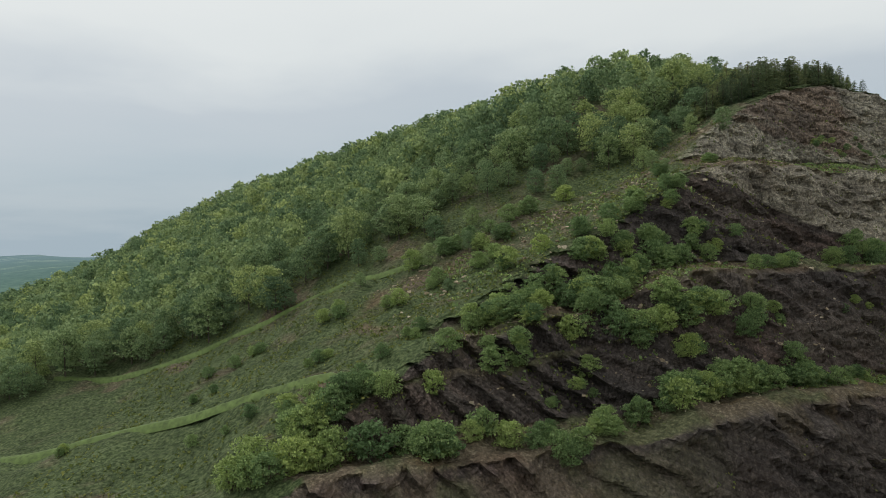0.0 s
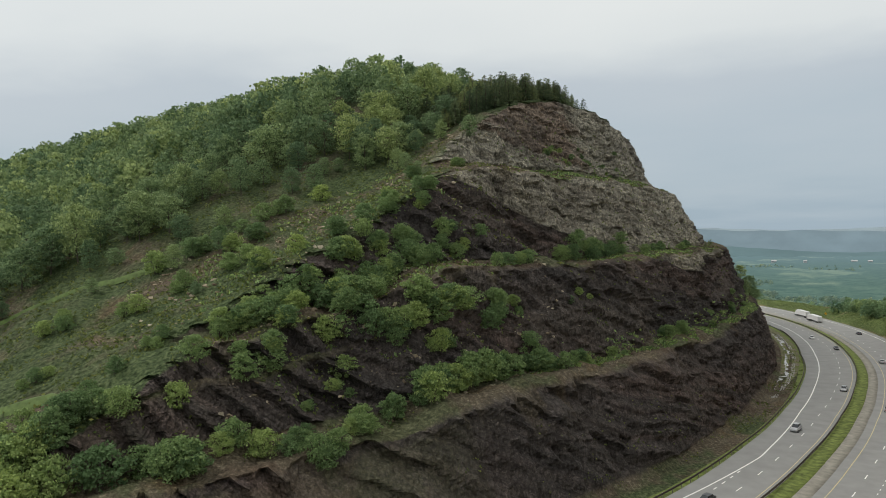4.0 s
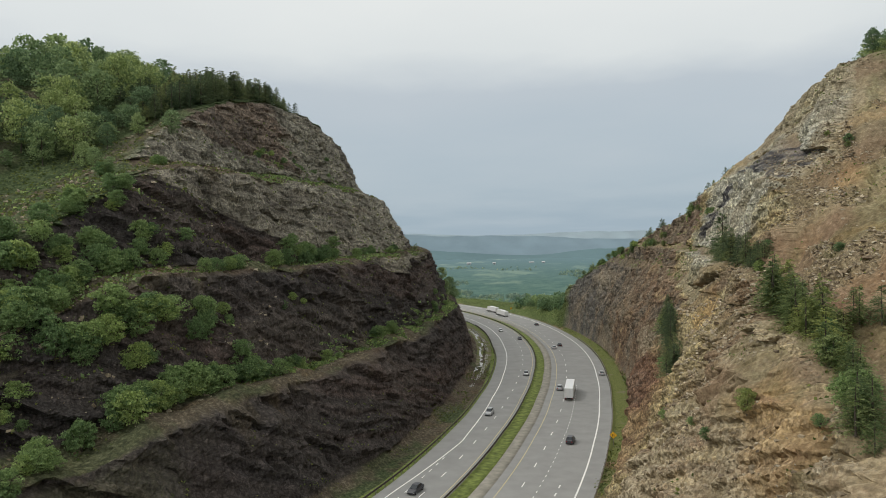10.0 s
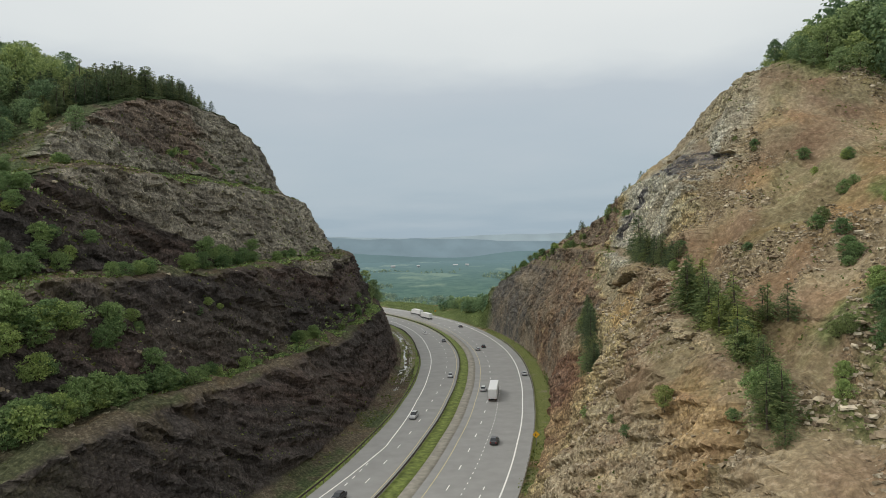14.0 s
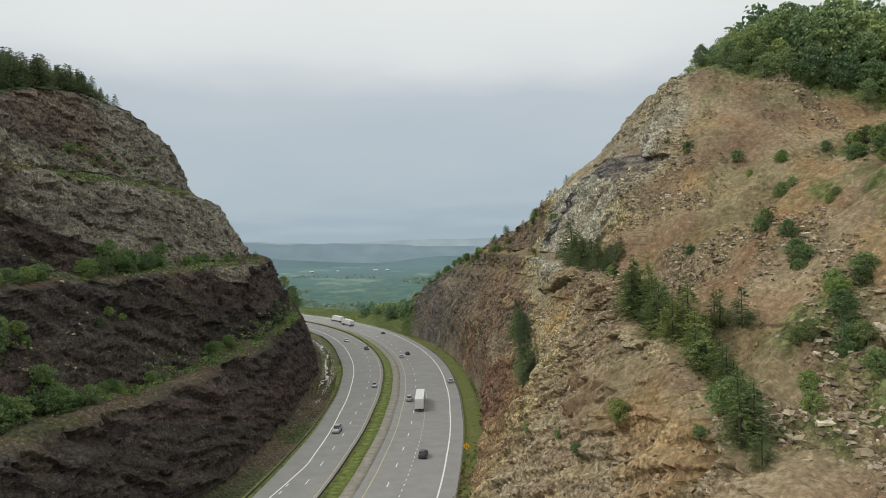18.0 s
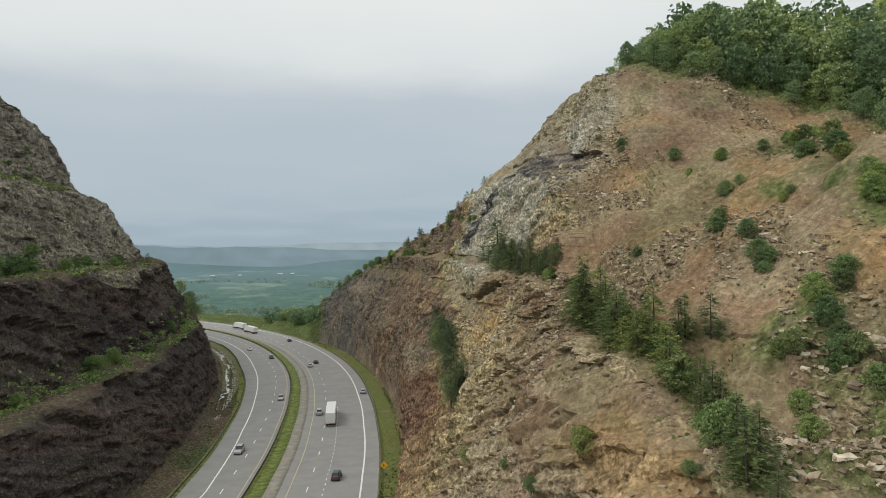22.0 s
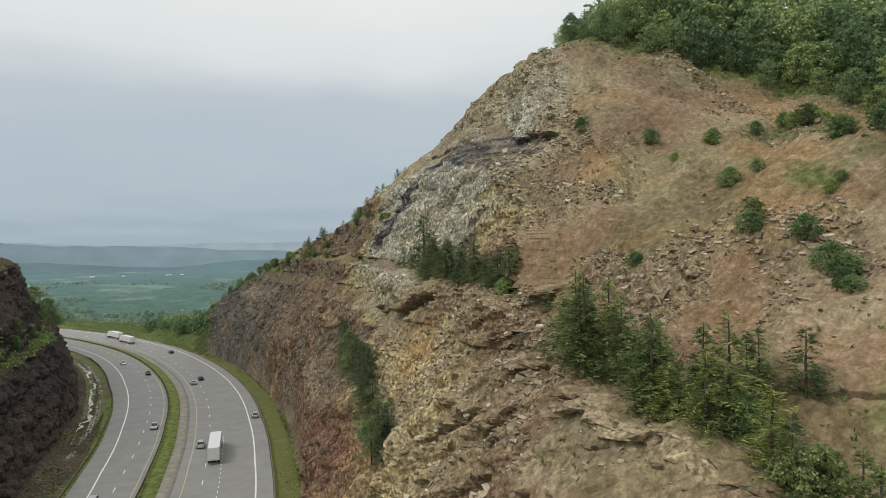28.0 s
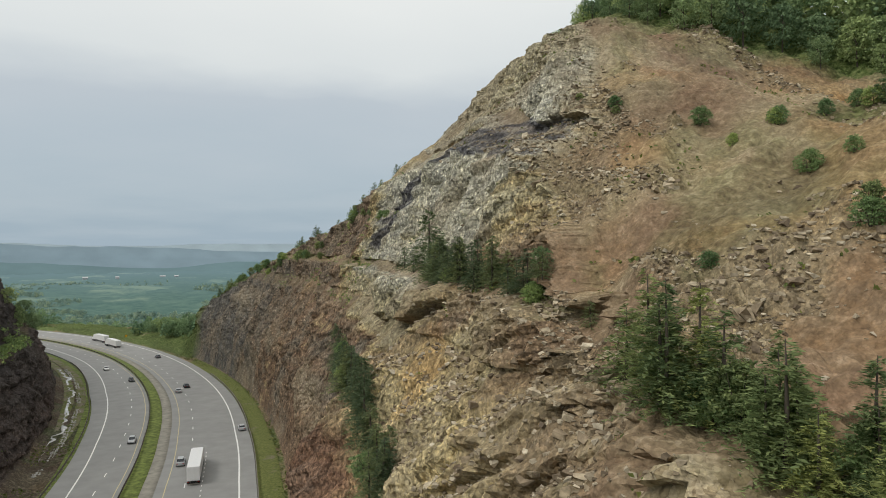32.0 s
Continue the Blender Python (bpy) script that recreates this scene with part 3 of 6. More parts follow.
    patchy = soft_step(-0.25, 0.3, fbm(S / 20, D / 13, seed=78, octaves=3)) if left else stony(S, D)
    nat = nat + (0.0 if left else 1.0) * patchy * (0.6 - np.abs(vnoise(X / 1.7, Y / 1.7, seed=79)) * 0.8 + 0.35 * fbm(X / 0.9, Y / 0.9, seed=80, octaves=2)) * 0.85
    nat = nat + (hash01(np.round(S * 10), np.round(D * 10), seed=40) - 0.5) * (0.1 if left else 0.06 + 0.25 * patchy)
    nat = nat + lip * strong * patchy * (0.3 if left else 0.8) * np.clip((ridge_v(X, Y) - 40) / 40, 0, 1)
    cell = 0.25 * fbm(X / 3, Y / 3, seed=105, octaves=2)
    nat = nat + (0.15 if left else 0.5) * patchy * (hash01(np.floor((S + 0.5 * D) / 2.1 + cell), np.floor(D / 1.2 + cell), seed=106) - 0.5)
    nat = nat + near_dip * (0.5 * soft_step(60, 52, D) + 0.32 * patchy) * slab_edge(nat)
    k = 1.6
    z = np.minimum(Zc, nat) - k * np.maximum(0, 1 - np.abs(Zc - nat) / (3 * k)) ** 2 * 0.5
    cut = np.clip((nat - Zc) / 4 + 0.5, 0, 1)
    X, Y = place(S, side * D2)
    return X, Y, z, S, D, q, face, cut, foot


def build_cut(name, side, s, mat, label):
    X, Y, z, S, D, q, face, cut, foot = cut_side(side, s)
    streak = fbm(S / 30, q / 2.2, seed=31, octaves=4, gain=0.6)
    if side < 0:
        # dark shales below, one black seam, pale sandstone above it, brown beds on top
        bed = np.interp(q + 1.5 * streak, [-120, -60, -20, 8, 30, 44, 47, 49, 51, 54, 80, 85, 90, 130], [0.10, 0.30, 0.10, 0.32, 0.08, 0.30, 0.36, 0.5, 0.5, 0.62, 0.78, 0.70, 0.93, 1.0])
        bed = bed + streak * 0.07
        grey = soft_step(-75, -35, S + 14 * streak) * soft_step(84, 90, q)      # the top cliff turns grey towards its far end
        bed = bed * (1 - grey) + 0.72 * grey
    else:
        rib = vnoise(S / 2.6 + 0.10 * z, z / 40, seed=32) * 0.6 + vnoise(S / 7 + 0.1 * z, z / 60, seed=33) * 0.7
        wall = 0.30 + 0.13 * rib + 0.14 * soft_step(-90, -170, S) - 0.26 * soft_step(-10, 80, S) + 0.08 * streak
        wall = wall + (0.36 - wall) * 0.8 * soft_step(20, 8, z + 5 * rib) * soft_step(-30, -66, S) * soft_step(-128, -112, S)
        upper = 0.54 + 0.12 * streak + 0.08 * vnoise(S / 9, z / 9, seed=34)
        upper = upper + (0.66 - upper) * soft_step(-146, -134, S + 5 * streak)
        pale = soft_step(-144, -132, S + 6 * streak) * soft_step(-38, -62, S + 8 * streak) * soft_step(40, 43, z) * soft_step(80, 68, z + 5 * streak)
        upper = upper + (0.80 - upper) * np.clip(pale * (0.85 + 0.3 * vnoise(S / 3.0 + 0.1 * z, z / 25, seed=35)), 0, 1)
        red = np.exp(-(((S + 158) / 26) ** 2 + ((z - 46) / 7) ** 2) * 1.5)
        upper = upper + (0.37 - upper) * np.clip(red * 1.4 + 0.3 * streak - 0.2, 0, 1)
        arch = np.interp(S, [-142, -134, -121, -108, -99, -92, -84, -76, -66], [62.2, 63.6, 65.4, 67.2, 67.6, 67.0, 64.8, 60.0, 54.0])
        into = z - arch + 0.8 * streak
        seam = soft_step(-4.4, -3.4, into + 2.4 * soft_step(-78, -70, S)) * soft_step(0.8, 0.2, into) * soft_step(-144, -139, S) * soft_step(-56, -62, S)
        seam = seam * (0.72 + 0.28 * np.sin(into * 3.2 + 1.0))
        upper = upper + (0.97 - upper) * seam
        ochre = np.exp(-(((S + 150) / 22) ** 2 + ((z - 30) / 9) ** 2) * 1.3)
        wall = wall + (0.53 - wall) * np.clip(ochre * 1.3, 0, 1)
        block = soft_step(-134, -128, S) * soft_step(-76, -84, S) * soft_step(33, 35, z)
        wall = wall + (0.72 - wall) * block * 0.8
        upper = upper + (0.27 + 0.1 * rib - upper) * soft_step(-62, -36, S + 6 * streak)
        t = soft_step(36, 42, z + 3 * streak)
        bed = wall * (1 - t) + upper * t
    patch = fbm(X / 12, Y / 12, seed=41, octaves=5, gain=0.6)
    if side < 0:
        bench = 1 - face
        grass = np.where(cut > 0.5, bench * soft_step(-0.15, 0.45, patch) * 0.6, soft_step(-1.3, -0.2, patch))
        open_slope = soft_step(-160, -135, X) * soft_step(40, 70, z + 25)      # thin, stony ground above the cut
        grass = np.where(cut > 0.5, grass, grass * (1 - 0.35 * open_slope * soft_step(-0.3, 0.5, -patch)))
        grass = np.maximum(grass, soft_step(28, 26, D + np.interp(S, FOOT_S, FOOT_D)) * soft_step(-0.5, 0.4, patch - 0.9 * soft_step(-110, -60, S)) * 0.9)
        soil = np.clip(1 - face * 0.9, 0, 1)
        # tan earth spilling down the faces from the benches
        for zb, sink, drop in ((20.0, SINK_LOW, 10), (42.5, SINK_HIGH, 9), (67.5, [0] * 6, 8)):
            zb = zb - np.interp(S, SINK_S, sink)
            tongue = soft_step(0.0, 0.5, vnoise(S / 7, z / 40, seed=45) + 0.5 * vnoise(S / 1.6, z / 15, seed=46) + (z - zb) / 9 + 0.2)
            soil = np.maximum(soil, 0.55 * tongue * soft_step(zb - drop, zb - 1.5, z) * (z < zb + 1.5))
        rub = np.clip(fbm(S / 22, z / 14, seed=43) * 0.9 + 0.05, 0, 1) * 0.8
    else:
        loose = soft_step(-118, -160, S + 14 * patch)            # the nearer half is loose tan scree
        loose = loose * np.maximum(soft_step(36, 40, z), soft_step(-164, -182, S + 6 * patch + 0.6 * (30 - z)))
        loose = loose * (1 - 0.85 * soft_step(-161, -156, S + 2 * patch) * soft_step(43, 45, z) * soft_step(62, 55, z))      # bare rock below the rubble
        grass = (1 - face) * soft_step(0.25, 0.9, patch) * 0.4
        woods = soft_step(-2, 6, X - np.interp(Y, EAST_WOOD_Y, EAST_WOOD_X))
        grass = np.where(cut > 0.5, grass, np.maximum(grass * 0.7, woods))
        grass = np.where((S > 60) & (cut < 0.5), soft_step(-0.8, 0.2, patch), grass)
        grass = grass * (1 - seam)
        grass = np.maximum(grass, soft_step(98, 112, S) * soft_step(-1.6, -0.9, patch) * soft_step(25, 27, D))
        grass = np.maximum(grass, 0.85 * zones(S, D, GREEN, 122) * soft_step(-0.5, 0.2, patch))
        grass = np.maximum(grass, (D < 28) * soft_step(-0.7, 0.3, patch) * 0.9)
        loose = np.maximum(loose * (1 - 0.75 * seam), soft_step(66, 72, z) * 0.15)
        soil = (1 - seam) * np.maximum((1 - face) * 0.85, loose * soft_step(-0.35, 0.35, fbm(S / 10, z / 8, seed=44, octaves=5, gain=0.6)))
        rub = np.clip(loose * 0.6 + fbm(S / 14, z / 9, seed=43, octaves=4) * 0.5, 0, 1) * (1 - seam)
    plum, rust, loose_stones = 0 * S, 0 * S, 0 * S + 0.6
    if side > 0:
        near = soft_step(-95, -115, S)
        deep = soft_step(27, 22, z + 3 * streak) * soft_step(-112, -122, S) * soft_step(-160, -150, S)
        plum, rust, loose_stones = np.maximum(zones(S, D, PLUM, 120) * near, 0.9 * deep), zones(S, D, RUST, 121) * near, 0.15 + 0.85 * stony(S, D)
        soil = np.maximum(soil, 0.8 * plum * (1 - deep))
    verts = np.stack([X, Y, z], -1).reshape(-1, 3)
    faces = grid_faces(*X.shape)
    if side > 0:
        faces = faces[:, ::-1]
    me = mesh_of(name, verts, faces, [mat], False, {"bed": bed, "grass": grass, "soil": soil, "rubble": rub, "plum": plum, "rust": rust, "stony": loose_stones, "layer": q if side < 0 else np.where(z < 40, (S + 0.08 * z) * 0.7 * soft_step(-172, -150, S) + (z + 0.68 * S) * soft_step(-150, -172, S), q), "along": S if side < 0 else np.where((z < 40) & (S > -160), z, S)})
    return tagged(new(name, me), label, "rock cut", "", "structure")


STATIONS = np.r_[np.arange(-430, -280, 2.5), np.arange(-280, 60, 0.75), np.arange(60, 330, 2.0)]
EAST_STATIONS = np.r_[np.arange(-430, -240, 3.0), np.arange(-240, -90, 0.42), np.arange(-90, 40, 0.55), np.arange(40, 330, 1.8)]
build_cut("rock_cut_west", -1, STATIONS, M_LEFT, "dark bedded rock cut with benches below a wooded hill")
build_cut("rock_cut_east", 1, EAST_STATIONS, M_RIGHT, "tan and grey folded rock cut with rubble slopes")

# carriageway bed between the two cuts
def build_strip(name, s, ds, zs, mat, label, cat, kind="structure", parent=None):
    ds = np.asarray(ds, float)
    S, D = np.meshgrid(s, ds, indexing="ij")
    X, Y = lane(S, D)
    Z = road_z(S) + np.asarray(zs, float)[None, :]
    me = mesh_of(name, np.stack([X, Y, Z], -1).reshape(-1, 3), grid_faces(*X.shape)[:, ::-1], [mat], True)
    ob = new(name, me)
    if parent is not None:
        ob.parent = parent
        return ob
    return tagged(ob, label, cat, "", kind)


ROAD_S = np.arange(-430, 420, 4.0)
LINE_S, LINE_D = [-430, -200, -160, -143, -125, -77, -15, 40, 120, 420], [-14.5, -14.0, -12.5, -11.3, -10.0, -11.6, -13.2, -14.2, -13.2, -13.2]
RAIL_S, RAIL_D = [-430, -200, -150, -101, -43, 10, 40, 120, 420], [-17.0, -15.8, -15.5, -15.7, -16.8, -18.6, -19.8, -18.6, -18.4]


def build_line(name, s, d_of, width, mat, label, z=0.03):
    d = d_of(s)
    V = []
    for off in (-width / 2, width / 2):
        x, y = lane(s, d + off)
        V.append(np.stack([x, y, road_z(s) + z], -1))
    V = np.stack(V, 1)
    me = mesh_of(name, V.reshape(-1, 3), grid_faces(len(s), 2)[:, ::-1], [mat])
    return tagged(new(name, me), label, "road marking", "", "structure")


M_VERGE = plain("mown_verge", (0.135, 0.17, 0.042), 0.95, 0, 0.5, 0.8)
M_GRAVEL = plain("pale_gravel", (0.27, 0.255, 0.215), 0.95, 0, 0.25, 0.6)
build_strip("verge", ROAD_S, [-22.0, 25.2], [-0.45, -0.35], M_VERGE, "grassy verge and median strip along the motorway", "verge")
build_strip("median_grass", ROAD_S, [-1.95, -1.8, 0.0, 1.6, 1.8], [-0.5, -0.02, -0.12, -0.04, -0.5], M_VERGE, "bright mown grass strip between carriageways", "grass")
def ditch_material(name, lo):
    m, nt, b = material(name, 0.95, 0, 0.15)
    gravel = ramp_of(nt, noise_of(nt, 1.8, 8, 0.75), [(0.35, (0.11, 0.095, 0.065)), (0.65, (0.26, 0.23, 0.17))])
    green = ramp_of(nt, noise_of(nt, 2.2, 6, 0.7), [(0.35, (0.07, 0.088, 0.024)), (0.65, (0.19, 0.205, 0.068))])
    where = ramp_of(nt, noise_of(nt, 0.22, 6, 0.65), [(lo, (0, 0, 0)), (lo + 0.12, (1, 1, 1))])
    nt.links.new(blend(nt, where, gravel, green), b.inputs["Base Color"])
    bump(nt, b, noise_of(nt, 3.0, 6, 0.7), 0.8, 0.2)
    return m


build_strip("ditch_gravel", np.arange(-112, 240, 4.0), [-27.6, -26.3, -24.4, -23.4, -22.4, -21.2, -20.3], [-0.35, -0.15, -0.24, -0.42, -0.30, -0.32, -0.42], ditch_material("tan_ditch_gravel", 0.44), "tan gravel and dry grass along the western ditch", "gravel")
M_ROUGH_VERGE = ditch_material("rough_verge", 0.30)
build_strip("verge_west", np.arange(-260, -108, 4.0), [-27.6, -26.3, -24.4, -22.4, -20.3, -17.6], [-0.35, -0.14, -0.23, -0.32, -0.41, -0.5], M_ROUGH_VERGE, "rough yellow-green grass below the western cut", "grass")
build_strip("verge_east", np.arange(-260, 100, 4.0), [24.0, 25.2, 26.6, 28.2, 29.0], [-0.18, -0.02, 0.15, 0.36, 0.30], M_ROUGH_VERGE, "rough weedy grass below the eastern wall", "grass")
build_strip("gravel_shoulder", ROAD_S, [1.6, 1.7, 4.4, 4.5], [-0.5, -0.01, -0.01, -0.5], M_GRAVEL, "pale gravel strip beside the carriageway", "gravel")


def build_carriageway(name, s, inner, outer, label):
    """A slab between two lines that may widen along the road."""
    V = []
    for d, z in ((inner, -0.6), (inner, 0.0), (outer, 0.0), (outer, -0.6)):
        x, y = lane(s, d)
        V.append(np.stack([x, y, road_z(s) + z], -1))
    V = np.stack(V, 1)
    f = grid_faces(len(s), 4)
    me = mesh_of(name, V.reshape(-1, 3), f[:, ::-1] if outer[0] > inner[0] else f, [M_ASPHALT])
    return tagged(new(name, me), label, "road", "", "structure")


rail_w = np.interp(ROAD_S, RAIL_S, RAIL_D)
build_carriageway("road_west", ROAD_S, ROAD_S * 0 - 1.9, rail_w + 0.5, "grey worn asphalt carriageway")
build_carriageway("road_east", ROAD_S, ROAD_S * 0 + 4.4, ROAD_S * 0 + 23.9, "grey worn asphalt carriageway")
FINE_S = np.arange(-430, 420, 2.0)
build_line("edge_line", FINE_S, lambda s: np.interp(s, LINE_S, LINE_D), 0.32, M_WHITE, "solid white edge line of the carriageway")
build_line("edge_line", FINE_S, lambda s: s * 0 + 20.5, 0.34, M_WHITE, "solid white edge line of the carriageway")
build_line("edge_line", FINE_S, lambda s: s * 0 - 3.0, 0.2, M_YELLOW, "solid faded yellow edge line of the carriageway")
build_line("edge_line", FINE_S, lambda s: s * 0 + 6.3, 0.2, M_YELLOW, "solid faded yellow edge line of the carriageway")


def build_dashes(name, s0, s1, d, length, gap, width, label):
    V, F = [], []
    s = s0
    while s < s1:
        a = np.array([s, s + length / 2, s + length])
        for off in (-width / 2, width / 2):
            x, y = lane(a, d + off)
            V += list(np.stack([x, y, road_z(a) + 0.03], -1))
        n = len(V) - 6
        F += [(n, n + 3, n + 4, n + 1), (n + 1, n + 4, n + 5, n + 2)]
        s += length + gap
    me = mesh_of(name, V, F, [M_WHITE])
    return tagged(new(name, me), label, "road marking", "", "stuff")


build_dashes("lane_dashes", -260, 330, 9.9, 3.0, 9.2, 0.22, "white dashes between the lanes")
build_dashes("lane_dots", -260, -50, 13.2, 1.0, 2.0, 0.18, "short white dots between the lanes")
build_dashes("lane_dots", -260, -148, 16.8, 1.7, 2.6, 0.24, "short white dots between the lanes")
build_dashes("lane_dashes", -260, 330, -6.9, 3.0, 9.2, 0.22, "white dashes between the lanes")
build_dashes("lane_dots", -260, -136, -10.4, 1.7, 2.6, 0.24, "short white dots beside the edge line")


# ---- wide ground ----
M_VALLEY = None


def valley_material():
    """Fields and woods of the far valley, with distance haze painted into the colour."""
    m, nt, b = material("hazy_valley", 1.0, 0, 0.0)
    cells = nt.nodes.new("ShaderNodeTexVoronoi")
    cells.inputs["Scale"].default_value = 0.0045
    nt.links.new(nt.nodes.new("ShaderNodeNewGeometry").outputs["Position"], cells.inputs["Vector"])
    tone = nt.nodes.new("ShaderNodeSeparateColor")
    nt.links.new(cells.outputs["Color"], tone.inputs[0])
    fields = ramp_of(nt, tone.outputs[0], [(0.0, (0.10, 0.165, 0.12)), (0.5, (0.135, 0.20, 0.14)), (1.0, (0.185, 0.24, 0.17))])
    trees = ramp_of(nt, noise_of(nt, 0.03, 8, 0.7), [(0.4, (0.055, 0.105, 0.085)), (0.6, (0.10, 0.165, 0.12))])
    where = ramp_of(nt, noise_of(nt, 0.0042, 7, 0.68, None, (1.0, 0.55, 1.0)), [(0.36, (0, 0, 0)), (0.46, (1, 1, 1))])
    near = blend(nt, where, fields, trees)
    # paler, bluer tones paint the haze in, stronger with distance
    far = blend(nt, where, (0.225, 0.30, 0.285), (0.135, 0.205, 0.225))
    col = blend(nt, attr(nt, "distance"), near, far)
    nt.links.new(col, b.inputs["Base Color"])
    return m


def build_ground():
    ax = np.r_[-np.geomspace(900, 4800, 26)[::-1], np.arange(-880, 620, 14.0), np.geomspace(640, 4800, 26)]
    ay = np.r_[-np.geomspace(300, 3000, 16)[::-1], np.arange(-280, 640, 14.0), np.geomspace(660, 4850, 40)]
    X, Y = np.meshgrid(ax, ay, indexing="ij")
    z = natural(X, Y)
    s, d = polar(X, Y)
    inside = (s > -425) & (s < 325) & (np.abs(d) < 232)
    near = (np.abs(d) < 150)
    z = np.where(inside & ~near, z - 3, z)
    z = np.where(near & (s > -470) & (s < 420), np.minimum(z, -9 + road_z(s)), z)
    veg = np.clip(0.8 + 0.4 * fbm(X / 30, Y / 30, seed=50), 0, 1)
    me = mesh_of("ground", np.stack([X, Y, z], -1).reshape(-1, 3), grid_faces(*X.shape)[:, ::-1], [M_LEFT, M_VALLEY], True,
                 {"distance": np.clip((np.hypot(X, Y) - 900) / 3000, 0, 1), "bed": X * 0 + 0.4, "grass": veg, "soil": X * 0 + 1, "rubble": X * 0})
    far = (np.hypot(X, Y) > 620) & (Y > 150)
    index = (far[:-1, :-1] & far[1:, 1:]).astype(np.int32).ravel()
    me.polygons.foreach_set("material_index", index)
    tagged(new("ground", me), "rolling green ground of ridge and valley", "ground", "", "structure")


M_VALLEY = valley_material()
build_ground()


# ---- where the ground lies ----
def surface_grid(ob, stations):
    n = len(ob.data.vertices)
    co = np.empty(n * 3, np.float32)
    ob.data.vertices.foreach_get("co", co)
    return co.reshape(len(stations), -1, 3)


WEST_GRID = surface_grid(bpy.data.objects["rock_cut_west"], STATIONS)
EAST_GRID = surface_grid(bpy.data.objects["rock_cut_east"], EAST_STATIONS)


def on_cut(s, d):
    """The place on a side's surface nearest to a station and an offset."""
    g, st = (WEST_GRID, STATIONS) if d < 0 else (EAST_GRID, EAST_STATIONS)
    row = g[min(np.searchsorted(st, s), len(st) - 1)]
    off = np.abs(np.hypot(row[:, 0] - CX, row[:, 1] - CY) - R0 - d)
    return row[int(np.argmin(off))].copy()


def ground_at(x, y):
    s, d = polar(x, y)
    if STATIONS[0] < s < STATIONS[-1] and 18 < abs(d) < 236:
        return float(on_cut(s, d)[2])
    return float(natural(x, y)) - (3 if abs(d) < 232 and STATIONS[0] < s < STATIONS[-1] else 0)


# ---- plants ----
def leaf_cards(centres, normals, sizes, r, bend=0.25):
    """Small bent leaf sprays, facing roughly along the normals."""
    n = len(centres)
    up = r.normal(size=(n, 3))
    a = np.cross(normals, up)
    a /= np.linalg.norm(a, axis=1, keepdims=True) + 1e-9
    b = np.cross(normals, a)
    a, b = a * sizes[:, None], b * (sizes * r.uniform(0.55, 0.95, n))[:, None]
    k = normals * (sizes * bend)[:, None]
    v = np.stack([centres - a, centres + k - b, centres + a * 1.1, centres + b * 0.9], 1)
    return v.reshape(-1, 3), np.arange(n)[:, None] * 4 + [0, 1, 2, 3]


def crown_leafy(r, height, width, clumps, leaves, size, base=0.25):
    """An uneven crown: limbs' end clumps, each a loose shell of leaves."""
    C, Nn, Z = [], [], []
    for k in range(clumps):
        t = (k + 0.5) / clumps
        zc = height * (base + (0.93 - base) * t ** 0.85)
        ring = width * 0.5 * math.sin(math.pi * min(0.97, 0.16 + 0.80 * t)) ** 0.7
        ang = k * 2.4 + r.uniform(-0.5, 0.5)
        rad = ring * r.uniform(0.25, 0.95)
        c = np.array([rad * math.cos(ang), rad * math.sin(ang), zc + r.uniform(-0.05, 0.05) * height])
        R = width * r.uniform(0.07, 0.16)
        n = r.normal(size=(leaves, 3))
        n[:, 2] = np.abs(n[:, 2]) * 0.9 - 0.15
        n /= np.linalg.norm(n, axis=1, keepdims=True)
        C.append(c + n * R * r.uniform(0.55, 1.12, (leaves, 1)) * [1, 1, 0.85])
        tilt = n + r.normal(size=n.shape) * 0.55
        Nn.append(tilt / np.linalg.norm(tilt, axis=1, keepdims=True))
        Z.append(size * r.uniform(0.6, 1.35, leaves))
    return leaf_cards(np.concatenate(C), np.concatenate(Nn), np.concatenate(Z), r)


def spray_cards(C, A, B, K):
    """Long tapered sprays from centres, half lengths, half widths and a rise at one side."""
    v = np.stack([C - A, C + K - B, C + A, C + B], 1)
    return v.reshape(-1, 3), np.arange(len(C))[:, None] * 4 + [0, 1, 2, 3]


